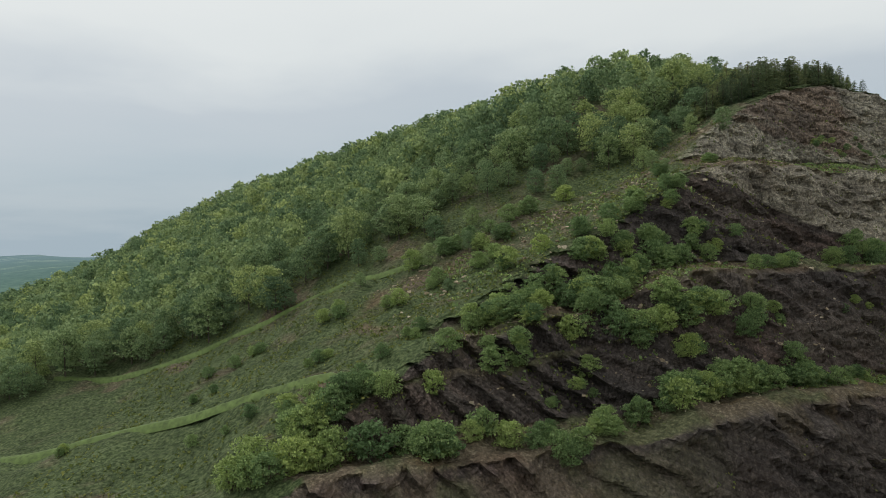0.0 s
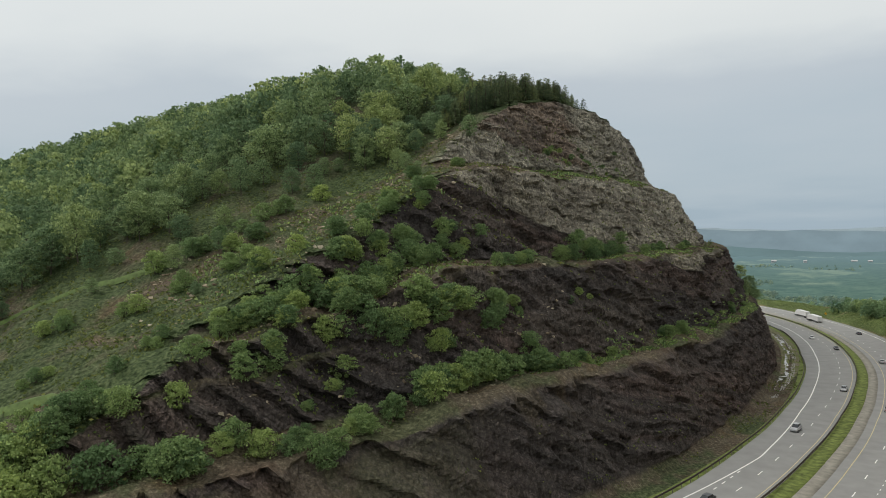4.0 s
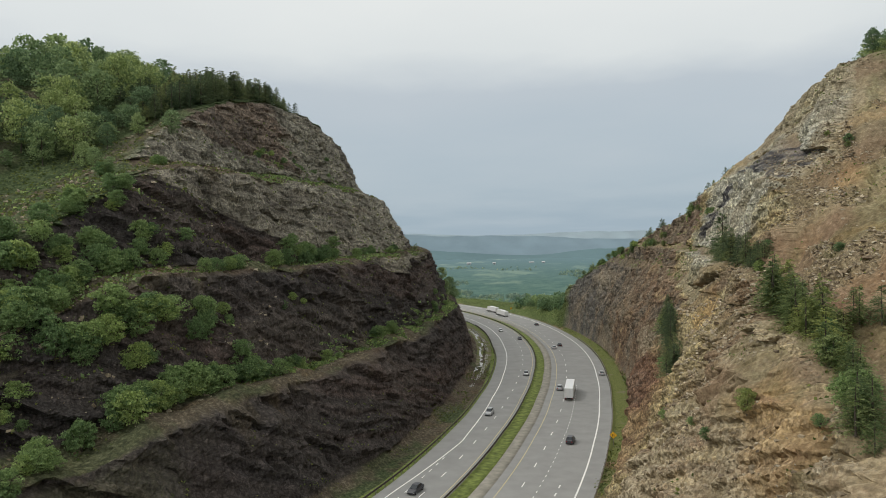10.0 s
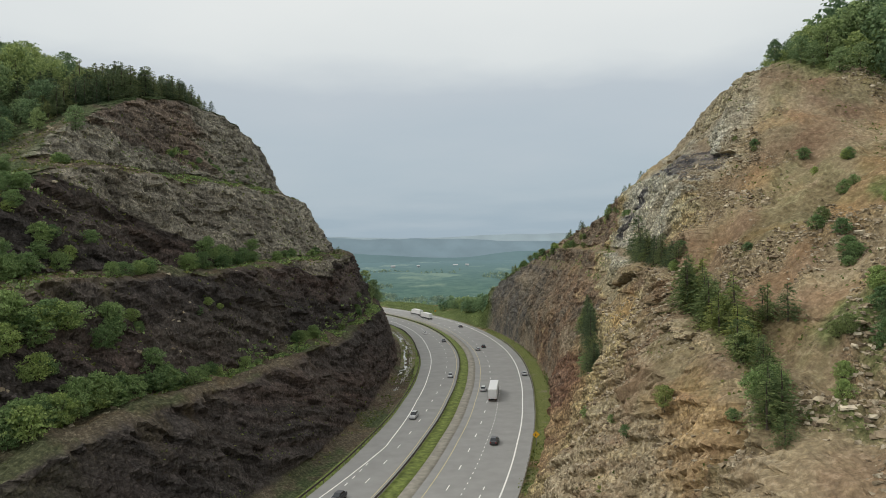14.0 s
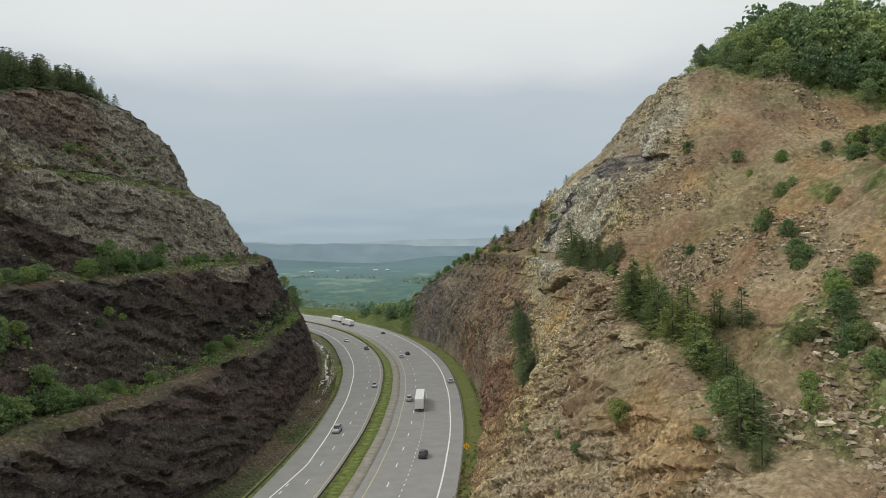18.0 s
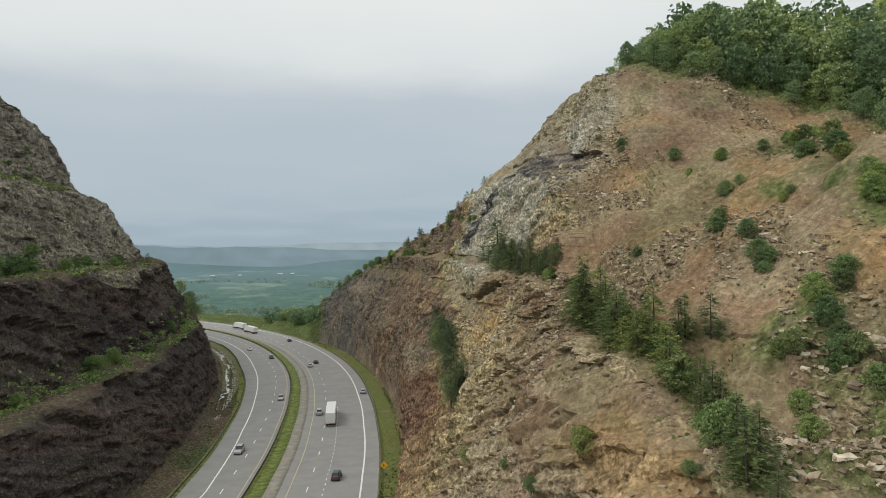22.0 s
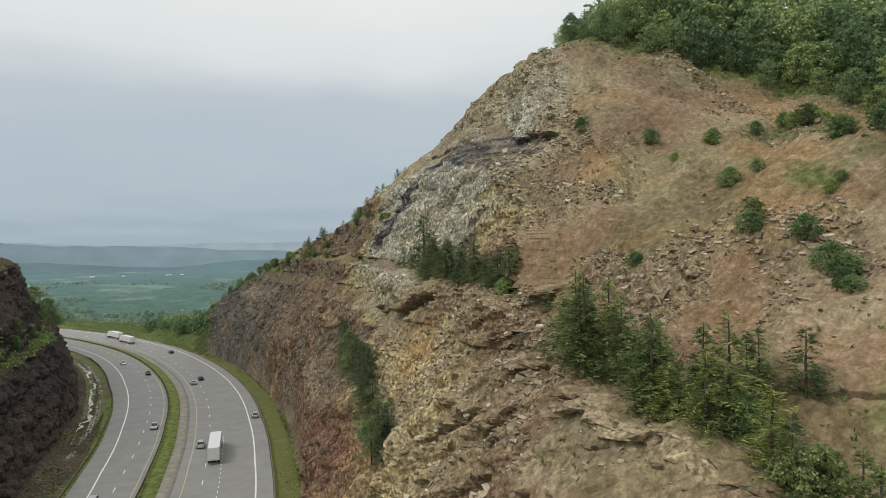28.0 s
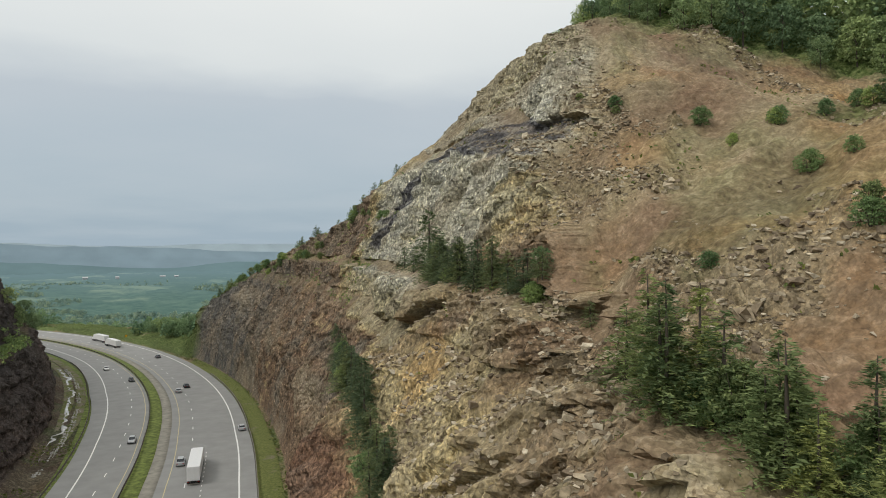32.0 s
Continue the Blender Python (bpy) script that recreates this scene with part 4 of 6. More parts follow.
def crown_conifer(r, height, width, tiers, boughs, sprays, size):
    """Drooping boughs in whorls, each fringed with needle sprays."""
    C, A, B, K = [], [], [], []
    for k in range(tiers):
        t = (k + r.uniform(-0.3, 0.3)) / tiers
        z0 = height * (0.10 + 0.86 * max(0.0, t))
        reach0 = width * 0.5 * (1 - max(0.0, t)) ** 0.75 + 0.12
        for j in range(max(4, int(boughs * (1 - 0.45 * t)))):
            ang = r.uniform(0, 6.283)
            z0 = height * (0.08 + 0.88 * max(0.0, t)) + r.normal() * 0.16
            reach = reach0 * r.uniform(0.45, 1.25)
            out = np.array([math.cos(ang), math.sin(ang), 0])
            side = np.array([-out[1], out[0], 0])
            for m in range(max(3, int(sprays * (1 - 0.5 * t)))):
                u = r.uniform(0.2, 1.0)
                sgn = r.choice([-1, 0, 1])
                way = out * (1.0 if sgn == 0 else 0.55) + side * sgn * 0.85 + np.array([0, 0, r.uniform(-0.3, 0.35)])
                way /= np.linalg.norm(way)
                s = size * r.uniform(0.7, 1.3)
                c = out * reach * u + np.array([0, 0, z0 + 0.15 * reach * u - 0.32 * reach * u * u + r.normal() * 0.04]) + way * s * 0.6 + side * r.normal() * 0.04
                flat = np.cross(way, [0, 0, 1.0]) + r.normal(size=3) * 0.45
                C.append(c)
                A.append(way * s)
                B.append(flat / np.linalg.norm(flat) * s * 0.26)
                K.append(np.array([0, 0, s * 0.12]))
    return spray_cards(np.array(C), np.array(A), np.array(B), np.array(K))


def tube(points, radii, sides=6):
    """A tapered tube through points."""
    V, F = [], []
    for k, (p, q) in enumerate(zip(points, radii)):
        for j in range(sides):
            a = 6.283 * j / sides
            V.append((p[0] + q * math.cos(a), p[1] + q * math.sin(a), p[2]))
        if k:
            b = (k - 1) * sides
            for j in range(sides):
                F.append((b + j, b + (j + 1) % sides, b + sides + (j + 1) % sides, b + sides + j))
    return np.array(V), np.array(F)


def merge(*pieces):
    V, F, n = [], [], 0
    for v, f in pieces:
        V.append(v)
        F.append(f + n)
        n += len(v)
    return np.concatenate(V), np.concatenate(F)


def trunk_limbs(r, height, thick, limbs):
    top = np.array([r.normal() * 0.3, r.normal() * 0.3, height * 0.82])
    pieces = [tube([(0, 0, -0.6), top * 0.35, top * 0.7, top], [thick, thick * 0.75, thick * 0.45, thick * 0.12])]
    for k in range(limbs):
        t = r.uniform(0.3, 0.75)
        a = k * 2.4 + r.uniform(-0.4, 0.4)
        s0 = top * t
        e = s0 + np.array([math.cos(a), math.sin(a), r.uniform(0.5, 1.1)]) * height * r.uniform(0.16, 0.28)
        pieces.append(tube([s0, (s0 + e) / 2 + [0, 0, 0.1], e], [thick * 0.4, thick * 0.28, thick * 0.08], 5))
    return merge(*pieces)


LEAFY, CONIFER, SHRUB = [], [], []
for k in range(6):
    r = np.random.default_rng(100 + k)
    h, w = r.uniform(8.0, 10.8), r.uniform(7.0, 9.4)
    LEAFY.append((mesh_of("trunk", *trunk_limbs(r, h, 0.17, 7), [M_BARK], True),
                  mesh_of("crown", *crown_leafy(r, h, w, 84, 27, 0.22, 0.14), [M_TREE_LEAF])))
for k in range(6):
    r = np.random.default_rng(200 + k)
    h, w = r.uniform(3.6, 4.6), r.uniform(3.2, 4.0)
    CONIFER.append((mesh_of("trunk", *tube([(0, 0, -0.5), (0.05, 0, h * 0.5), (0, 0, h * 0.97)], [0.10, 0.07, 0.015]), [M_BARK], True),
                    mesh_of("needles", *crown_conifer(r, h, w, 18, 9, 26, 0.135), [M_PINE if k < 3 else M_DARK_PINE])))
for k in range(5):
    r = np.random.default_rng(300 + k)
    h, w = r.uniform(2.2, 2.9), r.uniform(2.8, 3.6)
    SHRUB.append((mesh_of("woody_base", *merge(*[tube([(0, 0, -0.4), (math.cos(a) * 0.4, math.sin(a) * 0.4, h * 0.45), (math.cos(a) * 0.8, math.sin(a) * 0.8, h * 0.8)], [0.05, 0.035, 0.012], 5) for a in np.arange(5) * 1.26]), [M_BARK], True),
                  mesh_of("foliage", *crown_leafy(r, h, w, 64, 40, 0.085, 0.05), [M_LEAF])))


NEAR_SHRUB = []
for k in range(5):
    r = np.random.default_rng(340 + k)
    h, w = r.uniform(2.2, 2.8), r.uniform(2.8, 3.6)
    NEAR_SHRUB.append((mesh_of("woody_base", *merge(*[tube([(0, 0, -0.4), (math.cos(a) * 0.4, math.sin(a) * 0.4, h * 0.45), (math.cos(a) * 0.9, math.sin(a) * 0.9, h * 0.85)], [0.05, 0.03, 0.01], 5) for a in np.arange(7) * 0.9]), [M_BARK], True),
                       mesh_of("foliage", *crown_leafy(r, h, w, 64, 46, 0.080, 0.06), [M_LEAF if k < 3 else M_PINE])))


def plant(kind, k, x, y, z, scale, turn, label, group):
    name, parts, cat = {"tree": ("tree", LEAFY, "tree"), "conifer": ("pine_tree", CONIFER[:3], "pine tree"), "dark_pine": ("pine_tree", CONIFER[3:], "pine tree"), "shrub": ("shrub", SHRUB, "shrub"), "near_shrub": ("shrub", NEAR_SHRUB, "shrub"), "bright_shrub": ("shrub", NEAR_SHRUB[:3], "shrub")}[kind]
    ob = thing(name, label, cat, group)
    for me in parts[k % len(parts)]:
        part(me.name.split(".")[0], me, ob)
    ob.matrix_basis = pose(x, y, z, 0, 0, turn) @ Matrix.Diagonal((scale * (0.9 + 0.2 * ((k * 37) % 10) / 10), scale, scale * (0.88 + 0.24 * ((k * 53) % 10) / 10), 1))
    return ob


FOREST_Y = [-40, 22, 57, 65, 74, 82, 97, 108, 118, 137, 150, 160, 166, 190, 214, 260]
FOREST_X = [-225, -218, -202, -191, -178, -168, -178, -154, -143, -141, -125, -110, -98, -101, -112, -118]


def stand_of_trees():
    """The wood on the western hill: the nearest trees singly, the rest joined."""
    r = np.random.default_rng(11)
    spots = []
    for gx in np.arange(-560, -80, 6.8):
        for gy in np.arange(-40, 330, 6.8):
            x, y = gx + r.uniform(-2.4, 2.4), gy + r.uniform(-2.4, 2.4)
            v = ridge_v(x, y)
            if v < -14 or (x < -330 and v < 0) or x > np.interp(y, FOREST_Y, FOREST_X) + r.normal() * 4:
                continue
            s, d = polar(x, y)
            if d > -62:
                continue
            spots.append((x, y, v))
    spots = np.array(spots)
    edge = np.interp(spots[:, 1], FOREST_Y, FOREST_X) - spots[:, 0]
    order = np.argsort(edge)
    near = set(order[:190].tolist())
    rest = []
    for i, (x, y, v) in enumerate(spots):
        z = ground_at(x, y)
        small = 0.62 if v < 25 else 1.0
        inner = np.interp(y, FOREST_Y, FOREST_X) - x
        small = small if inner > 14 or y < 120 else small - 0.9
        sc = r.choice([0.65, 0.85, 1.0, 1.15, 1.32]) * r.uniform(0.9, 1.1) * (0.75 + 0.25 * small)
        k = int(r.integers(0, 60))
        if i in near:
            plant("tree", k, x, y, z - 0.2, sc, r.uniform(0, 360), "leafy spring tree with a rounded open crown on the wooded hill", "trees of the hill wood")
        else:
            rest.append((x, y, z - 0.2, sc, r.uniform(0, 6.28), k % len(LEAFY)))
    joined_wood("woods_west", rest, "dense spring-green wood on the ridge")


def mesh_arrays(me):
    v = np.empty(len(me.vertices) * 3, np.float32)
    me.vertices.foreach_get("co", v)
    f = np.empty(len(me.loops), np.int32)
    me.loops.foreach_get("vertex_index", f)
    return v.reshape(-1, 3), f.reshape(-1, 4)


def joined_wood(name, spots, label, full=260.0, mat=None):
    """Many trees in one mesh: hidden lower leaves left out, fewer and larger leaves farther off."""
    arr = []
    for trunk, crown in LEAFY:
        v, f = mesh_arrays(crown)
        v = v.reshape(-1, 4, 3)
        v = v[v[:, :, 2].mean(1) > 2.4]
        for every, grow in ((3, 1.5), (6, 2.0), (12, 2.7), (26, 3.6), (60, 5.0)):
            w = v[::every]
            c = w.mean(1, keepdims=True)
            w = c + (w - c) * grow
            arr.append((w.reshape(-1, 3), np.arange(len(w))[:, None] * 4 + [0, 1, 2, 3]))
    V, F, T, n = [], [], [], 0
    for x, y, z, sc, a, k in spots:
        away = math.hypot(x, y - 30)
        v, f = arr[k * 5 + (0 if away < full * 0.8 else 1 if away < full * 1.25 else 2 if away < full * 2.2 else 3 if away < full * 3.6 else 4)]
        c, s_ = math.cos(a), math.sin(a)
        w = v * sc
        V.append(np.stack([w[:, 0] * c - w[:, 1] * s_ + x, w[:, 0] * s_ + w[:, 1] * c + y, w[:, 2] + z], 1))
        F.append(f + n)
        T.append(np.full(len(v), 0.02 + 0.98 * ((x * 12.9898 + y * 78.233) % 1.0)))
        n += len(v)
    me = mesh_of(name, np.concatenate(V), np.concatenate(F), [mat or M_TREE_LEAF], False, {"tone": np.concatenate(T)})
    tagged(new(name, me), label, "woods", "", "stuff")


stand_of_trees()


def slope_trees():
    r = np.random.default_rng(14)
    for x, y, sc in ((-178, 99, 0.75), (-157, 100, 0.7), (-150, 103, 0.5), (-139, 113, 0.75), (-131, 120, 0.6), (-126, 139, 0.85), (-121, 144, 0.7), (-104, 156, 0.6), (-96, 150, 0.45), (-163, 84, 0.45), (-128, 101, 0.55), (-121, 108, 0.5), (-117, 113, 0.45), (-143, 92, 0.4), (-110, 92, 0.4), (-90, 146, 0.4)):
        plant("tree", int(r.integers(0, 60)), x + r.uniform(-1, 1), y + r.uniform(-1, 1), ground_at(x, y) - 0.2, sc * r.uniform(0.9, 1.1), r.uniform(0, 360), "small leafy tree on the open stony slope", "trees of the open slope")


slope_trees()


def east_wood():
    r = np.random.default_rng(12)
    rest = []
    for gx in np.arange(52, 190, 4.6):
        for gy in np.arange(20, 190, 4.6):
            x, y = gx + r.uniform(-2, 2), gy + r.uniform(-2, 2)
            edge = x - np.interp(y, EAST_WOOD_Y, EAST_WOOD_X)
            if edge < r.normal() * 1.2:
                continue
            z = ground_at(x, y)
            k = int(r.integers(0, 60))
            sc = r.uniform(0.4, 0.65) if edge < 4 else r.uniform(0.7, 1.0) if edge < 12 else r.uniform(0.9, 1.25)
            if edge < 9:
                plant("tree", k, x, y, z - 0.2, sc, r.uniform(0, 360), "young leafy tree crowding the top of the rubble slope", "trees above the eastern slope")
            elif edge < 42:
                rest.append((x, y, z - 0.2, sc, r.uniform(0, 6.28), k % len(LEAFY)))
    joined_wood("woods_east", rest, "spring-green wood on the eastern hilltop", 190.0)


east_wood()


def scattered(spots, kind, label, group, spread=1.4, seed=1, stuff=""):
    """Plants round given stations: along, across, scale, how many."""
    r = np.random.default_rng(seed)
    joined = []
    for s, d, sc, n in spots:
        for j in range(n):
            far = spread * (0.3 + 0.35 * n) if n > 1 else 0.0
            p = on_cut(s + r.normal() * far, d + r.normal() * spread * 0.35 * (n > 1))
            k, size, turn = int(r.integers(0, 50)), sc * r.uniform(0.75, 1.2), r.uniform(0, 6.283)
            if stuff:
                joined.append((p, k, size, turn))
            else:
                plant(kind, k, p[0], p[1], p[2] - 0.1, size, math.degrees(turn), label, group)
    if stuff:
        V, F, T, n = [], [], [], 0
        for p, k, size, turn in joined:
            v, f = mesh_arrays(SHRUB[k % len(SHRUB)][1])
            c, q = math.cos(turn) * size, math.sin(turn) * size
            V.append(np.stack([v[:, 0] * c - v[:, 1] * q, v[:, 0] * q + v[:, 1] * c, v[:, 2] * size], 1) + p - [0, 0, 0.1])
            F.append(f + n)
            T.append(np.full(len(v), 0.02 + 0.97 * r.random()))
            n += len(v)
        tagged(new(stuff, mesh_of(stuff, np.concatenate(V), np.concatenate(F), [M_LEAF], False, {"tone": np.concatenate(T)})), label, "shrubs", "", "stuff")


# western benches
scattered([(-203, -40, 1.80, 5), (-193, -39, 2.04, 6), (-182, -40, 1.92, 6), (-172, -40, 1.80, 6), (-163, -39, 1.68, 5), (-236, -39, 1.92, 3), (-247, -38, 2.04, 4), (-228, -36, 1.56, 3), (-215, -36, 1.4, 4), (-222, -33, 1.7, 4), (-150, -40, 0.96, 4), (-130, -40, 1.08, 3), (-100, -41, 1.32, 4), (-88, -41, 1.44, 3), (-60, -41, 1.08, 3), (-20, -41, 1.08, 3), (10, -42, 1.20, 3)],
          "shrub", "bright green shrub on the lowest rock bench", "shrubs of the rock benches", 2.2, 21)
scattered([(-219, -58, 1.70, 6), (-211, -57, 1.80, 6), (-203, -48, 1.70, 6), (-196, -48, 1.92, 7), (-186, -47, 1.80, 6), (-178, -47, 1.44, 5), (-226, -58, 1.60, 5), (-233, -57, 1.50, 4), (-217, -45, 0.9, 3), (-224, -43, 0.8, 3), (-170, -47, 1.08, 3), (-190, -45, 1.44, 4), (-140, -48, 0.72, 3)],
          "shrub", "leafy shrub rooted in the dark rock face", "shrubs of the rock benches", 2.4, 22)
scattered([(-158, -54, 1.49, 4), (-150, -55, 1.26, 2), (-122, -60, 1.61, 4), (-112, -60, 1.84, 4), (-103, -60, 1.49, 3), (-92, -59, 1.15, 3), (-70, -58, 1.03, 3), (-54, -58, 1.15, 3), (-30, -57, 1.03, 2)],
          "shrub", "green shrub on the middle rock bench", "shrubs of the rock benches", 2.0, 23)
scattered([(-222.7, -81.8, 1.5, 2), (-217.4, -70, 1.6, 3), (-215.5, -52, 1.7, 3), (-208, -53, 1.7, 4), (-222.5, -50, 1.6, 3), (-228.5, -49, 1.5, 3), (-236.7, -49, 1.4, 2), (-194.7, -57.4, 1.7, 4), (-183, -63.8, 1.6, 4), (-173.4, -62.4, 1.5, 4), (-204.6, -61.7, 1.7, 4), (-211.7, -61, 1.6, 4), (-193, -63.5, 1.7, 4), (-167, -62.8, 1.3, 3), (-173.3, -68, 1.2, 3), (-181, -74.2, 1.2, 2), (-171.4, -68, 1.1, 2), (-200, -68, 1.4, 3), (-188, -69, 1.3, 3), (-196, -58, 1.7, 5), (-188, -60, 1.6, 5), (-205, -56, 1.7, 6), (-180, -62, 1.4, 4), (-215, -62, 1.6, 5)],
          "shrub", "dense leafy thicket on the stony slope above the slabs", "shrubs of the stony slope", 2.6, 24, "thicket")
scattered([(-90, -86, 0.7, 4), (-75, -84, 0.8, 4), (-60, -86, 0.7, 4), (-48, -84, 0.6, 4), (-36, -86, 0.7, 3), (-22, -84, 0.7, 3), (-150, -78, 0.9, 3), (-165, -80, 1.2, 3)],
          "shrub", "low green bushes on the highest rock bench", "shrubs of the rock benches", 2.2, 25, "bench_bushes")
scattered([(-285, -62, 0.81, 3), (-262, -55, 1.35, 4), (-255, -48, 1.76, 5), (-248, -60, 1.08, 4), (-268, -72, 0.94, 3), (-300, -85, 0.81, 3), (-240, -85, 1.49, 4), (-262, -95, 1.35, 4), (-225, -100, 1.76, 5), (-215, -92, 1.49, 4), (-200, -100, 1.76, 5), (-330, -80, 0.81, 3), (-290, -100, 1.08, 4), (-258, -40, 2.16, 5), (-268, -44, 2.16, 5), (-275, -40, 2.03, 5)],
          "shrub", "scattered shrub on the open grassy slope", "shrubs of the grassy slope", 3.0, 26)
scattered([(40, -56, 0.75, 2), (30, -57, 0.6, 1)], "conifer", "small dark pine on the rim of a rock bench", "pines of the rock benches", 1.6, 27)
# dark pines along the top of the western cliff
scattered([(s, d, 2.1 - 0.012 * abs(s + 88), 3) for s in range(-124, -16, 7) for d in (-100, -104, -109)] + [(s, -116, 2.1, 2) for s in range(-118, -50, 9)],
          "dark_pine", "dark pine in the thicket above the western cliff", "pines above the western cliff", 2.4, 28)
# eastern slope
scattered([(-130, 48.6, 0.8, 3), (-138, 49.2, 0.8, 3), (-148, 52.2, 0.8, 3), (-157, 54.0, 0.7, 3), (-181, 56, 1.0, 3), (-186, 58, 1.1, 4), (-192, 60, 1.0, 3), (-198, 61, 1.0, 3), (-205, 62, 1.0, 3), (-104, 37.2, 0.9, 3), (-126, 37.4, 1.0, 3), (-148, 39.6, 1.0, 3)],
          "near_shrub", "dark green shrub among the pines of the rubble slope", "shrubs of the rubble slope", 1.1, 36)
scattered([(-125.5, 48.2, 1.85, 1)], "conifer", "tall dark pine on the ledge below the pale cliff", "pines of the rubble slope", 1.0, 30)
scattered([(-128.5, 48.2, 1.25, 3), (-132, 48.4, 1.3, 4), (-136, 48.8, 1.25, 4), (-140, 49.4, 1.2, 4), (-144, 50.6, 1.15, 4), (-148, 51.8, 1.05, 3), (-152, 52.8, 1.0, 3), (-156, 53.6, 0.9, 3), (-159.5, 54.2, 0.8, 2), (-166, 56, 0.75, 1), (-117, 47.6, 0.9, 1), (-108, 47.4, 0.8, 1)],
          "dark_pine", "dark green pine on the ledge of the rubble slope", "pines of the rubble slope", 1.0, 31)
scattered([(-177, 54.6, 1.35, 2), (-180, 55.2, 1.4, 3), (-182.6, 57, 1.35, 3), (-185.5, 57.4, 1.35, 3), (-188.3, 57.6, 1.2, 2), (-190.2, 59.4, 1.25, 3), (-192.6, 59, 1.1, 2), (-188.3, 63, 0.9, 2), (-190.5, 65, 0.9, 1), (-189.5, 61.5, 1.0, 2), (-197.5, 60.2, 1.1, 2), (-200, 61.2, 1.15, 2), (-202.3, 62, 1.1, 2), (-205.3, 62.3, 1.0, 2), (-208.4, 61.8, 1.0, 2), (-209.7, 62.8, 0.9, 2)],
          "conifer", "bushy green pine in the band across the rubble slope", "pines of the rubble slope", 0.9, 32)
scattered([(-80, 38.3, 0.9, 3), (-88, 37.7, 1.0, 3), (-96, 37.3, 1.1, 4), (-104, 37.1, 1.2, 4), (-112, 37, 1.3, 4), (-120, 37, 1.3, 4), (-128, 37.3, 1.3, 4), (-136, 37.9, 1.3, 4), (-143, 38.8, 1.3, 4), (-150, 39.6, 1.25, 4), (-156, 40.4, 1.2, 4)],
          "dark_pine", "dark pine in the gully of the eastern wall", "pines of the eastern gully", 1.0, 33)
scattered([(-194.7, 73, 0.9, 2), (-193.5, 75, 0.9, 2), (-196.4, 69, 0.8, 2), (-197.7, 72.8, 0.9, 3), (-200.3, 73, 0.9, 3), (-153, 91, 0.9, 3), (-153.5, 94, 0.9, 2), (-172, 85.5, 1.1, 3), (-176.6, 71, 0.9, 2), (-180.8, 72.2, 0.8, 3), (-184.5, 71.8, 0.6, 2), (-198.2, 53, 0.8, 1), (-196, 49, 0.55, 1), (-188.8, 46.4, 0.55, 1), (-181.4, 42.3, 0.5, 1), (-142, 67.6, 0.55, 2), (-137, 66.5, 0.5, 1), (-168, 84, 0.8, 2)],
          "near_shrub", "grey-green bush on the tan rubble slope", "bushes of the rubble slope", 0.9, 38)
scattered([(-149.2, 74.2, 0.75, 1), (-161.8, 76.9, 0.7, 1), (-166.7, 76.7, 0.45, 1), (-151, 87, 0.7, 1), (-154.8, 79.4, 0.6, 2), (-154, 74.8, 0.45, 1), (-200.3, 68.5, 0.7, 1), (-203, 68, 0.7, 1), (-206, 59.3, 0.45, 1), (-170.4, 63, 0.45, 1), (-183.9, 82.7, 0.9, 3), (-173.8, 79, 0.5, 2), (-181, 84, 0.8, 2)],
          "bright_shrub", "bright green shrub on the tan rubble slope", "shrubs of the rubble slope", 0.6, 34)
scattered([(-26, 55, 1.1, 5), (-45, 54, 1.0, 4), (-62, 53, 0.9, 3), (-3, 48.5, 1.0, 4), (15, 47, 1.1, 5), (32, 44.5, 1.2, 5), (46, 44, 1.2, 5), (62, 43.5, 1.1, 4), (78, 42, 1.0, 4)],
          "near_shrub", "dense green bush along the rim of the eastern wall", "bushes of the eastern rim", 2.2, 37)
scattered([(106, 42, 1.0, 4), (96, 42, 1.1, 4), (84, 42, 0.9, 3), (116, 40, 1.0, 3), (60, 44, 0.7, 3), (40, 45, 0.7, 3), (12, 45, 0.8, 2), (-5, 56, 0.9, 4), (-20, 58, 1.0, 4), (-32, 60, 1.0, 4), (20, 54, 0.9, 4), (35, 52, 0.9, 4), (-44, 62, 0.8, 2)],
          "conifer", "dark green pine along the far rim of the eastern wall", "pines of the eastern rim", 2.6, 35)


def far_road_trees():
    r = np.random.default_rng(13)
    for k in range(90):
        s = r.uniform(112, 205)
        d = r.uniform(37, 74) if s < 160 else r.uniform(33, 70)
        p = on_cut(s, d)
        plant("tree", int(r.integers(0, 50)), p[0], p[1], p[2] - 0.2, r.uniform(0.5, 0.95) * (1.0 if d > 42 else 0.6), r.uniform(0, 360), "leafy tree on the far embankment above the road", "trees of the far embankment")
    for s, d, sc in ((56, -42, 0.9), (66, -40, 0.95), (80, -38, 0.9), (48, -44, 0.7), (96, -36, 0.8)):
        p = on_cut(s, d)
        plant("tree", int(r.integers(0, 50)), p[0], p[1], p[2] - 0.2, sc, r.uniform(0, 360), "leafy tree behind the end of the western cut", "trees of the far embankment")


far_road_trees()


# ---- low growth ----
M_TUFT = leaf_material("rough_grass", (0.075, 0.105, 0.028), (0.20, 0.225, 0.085))


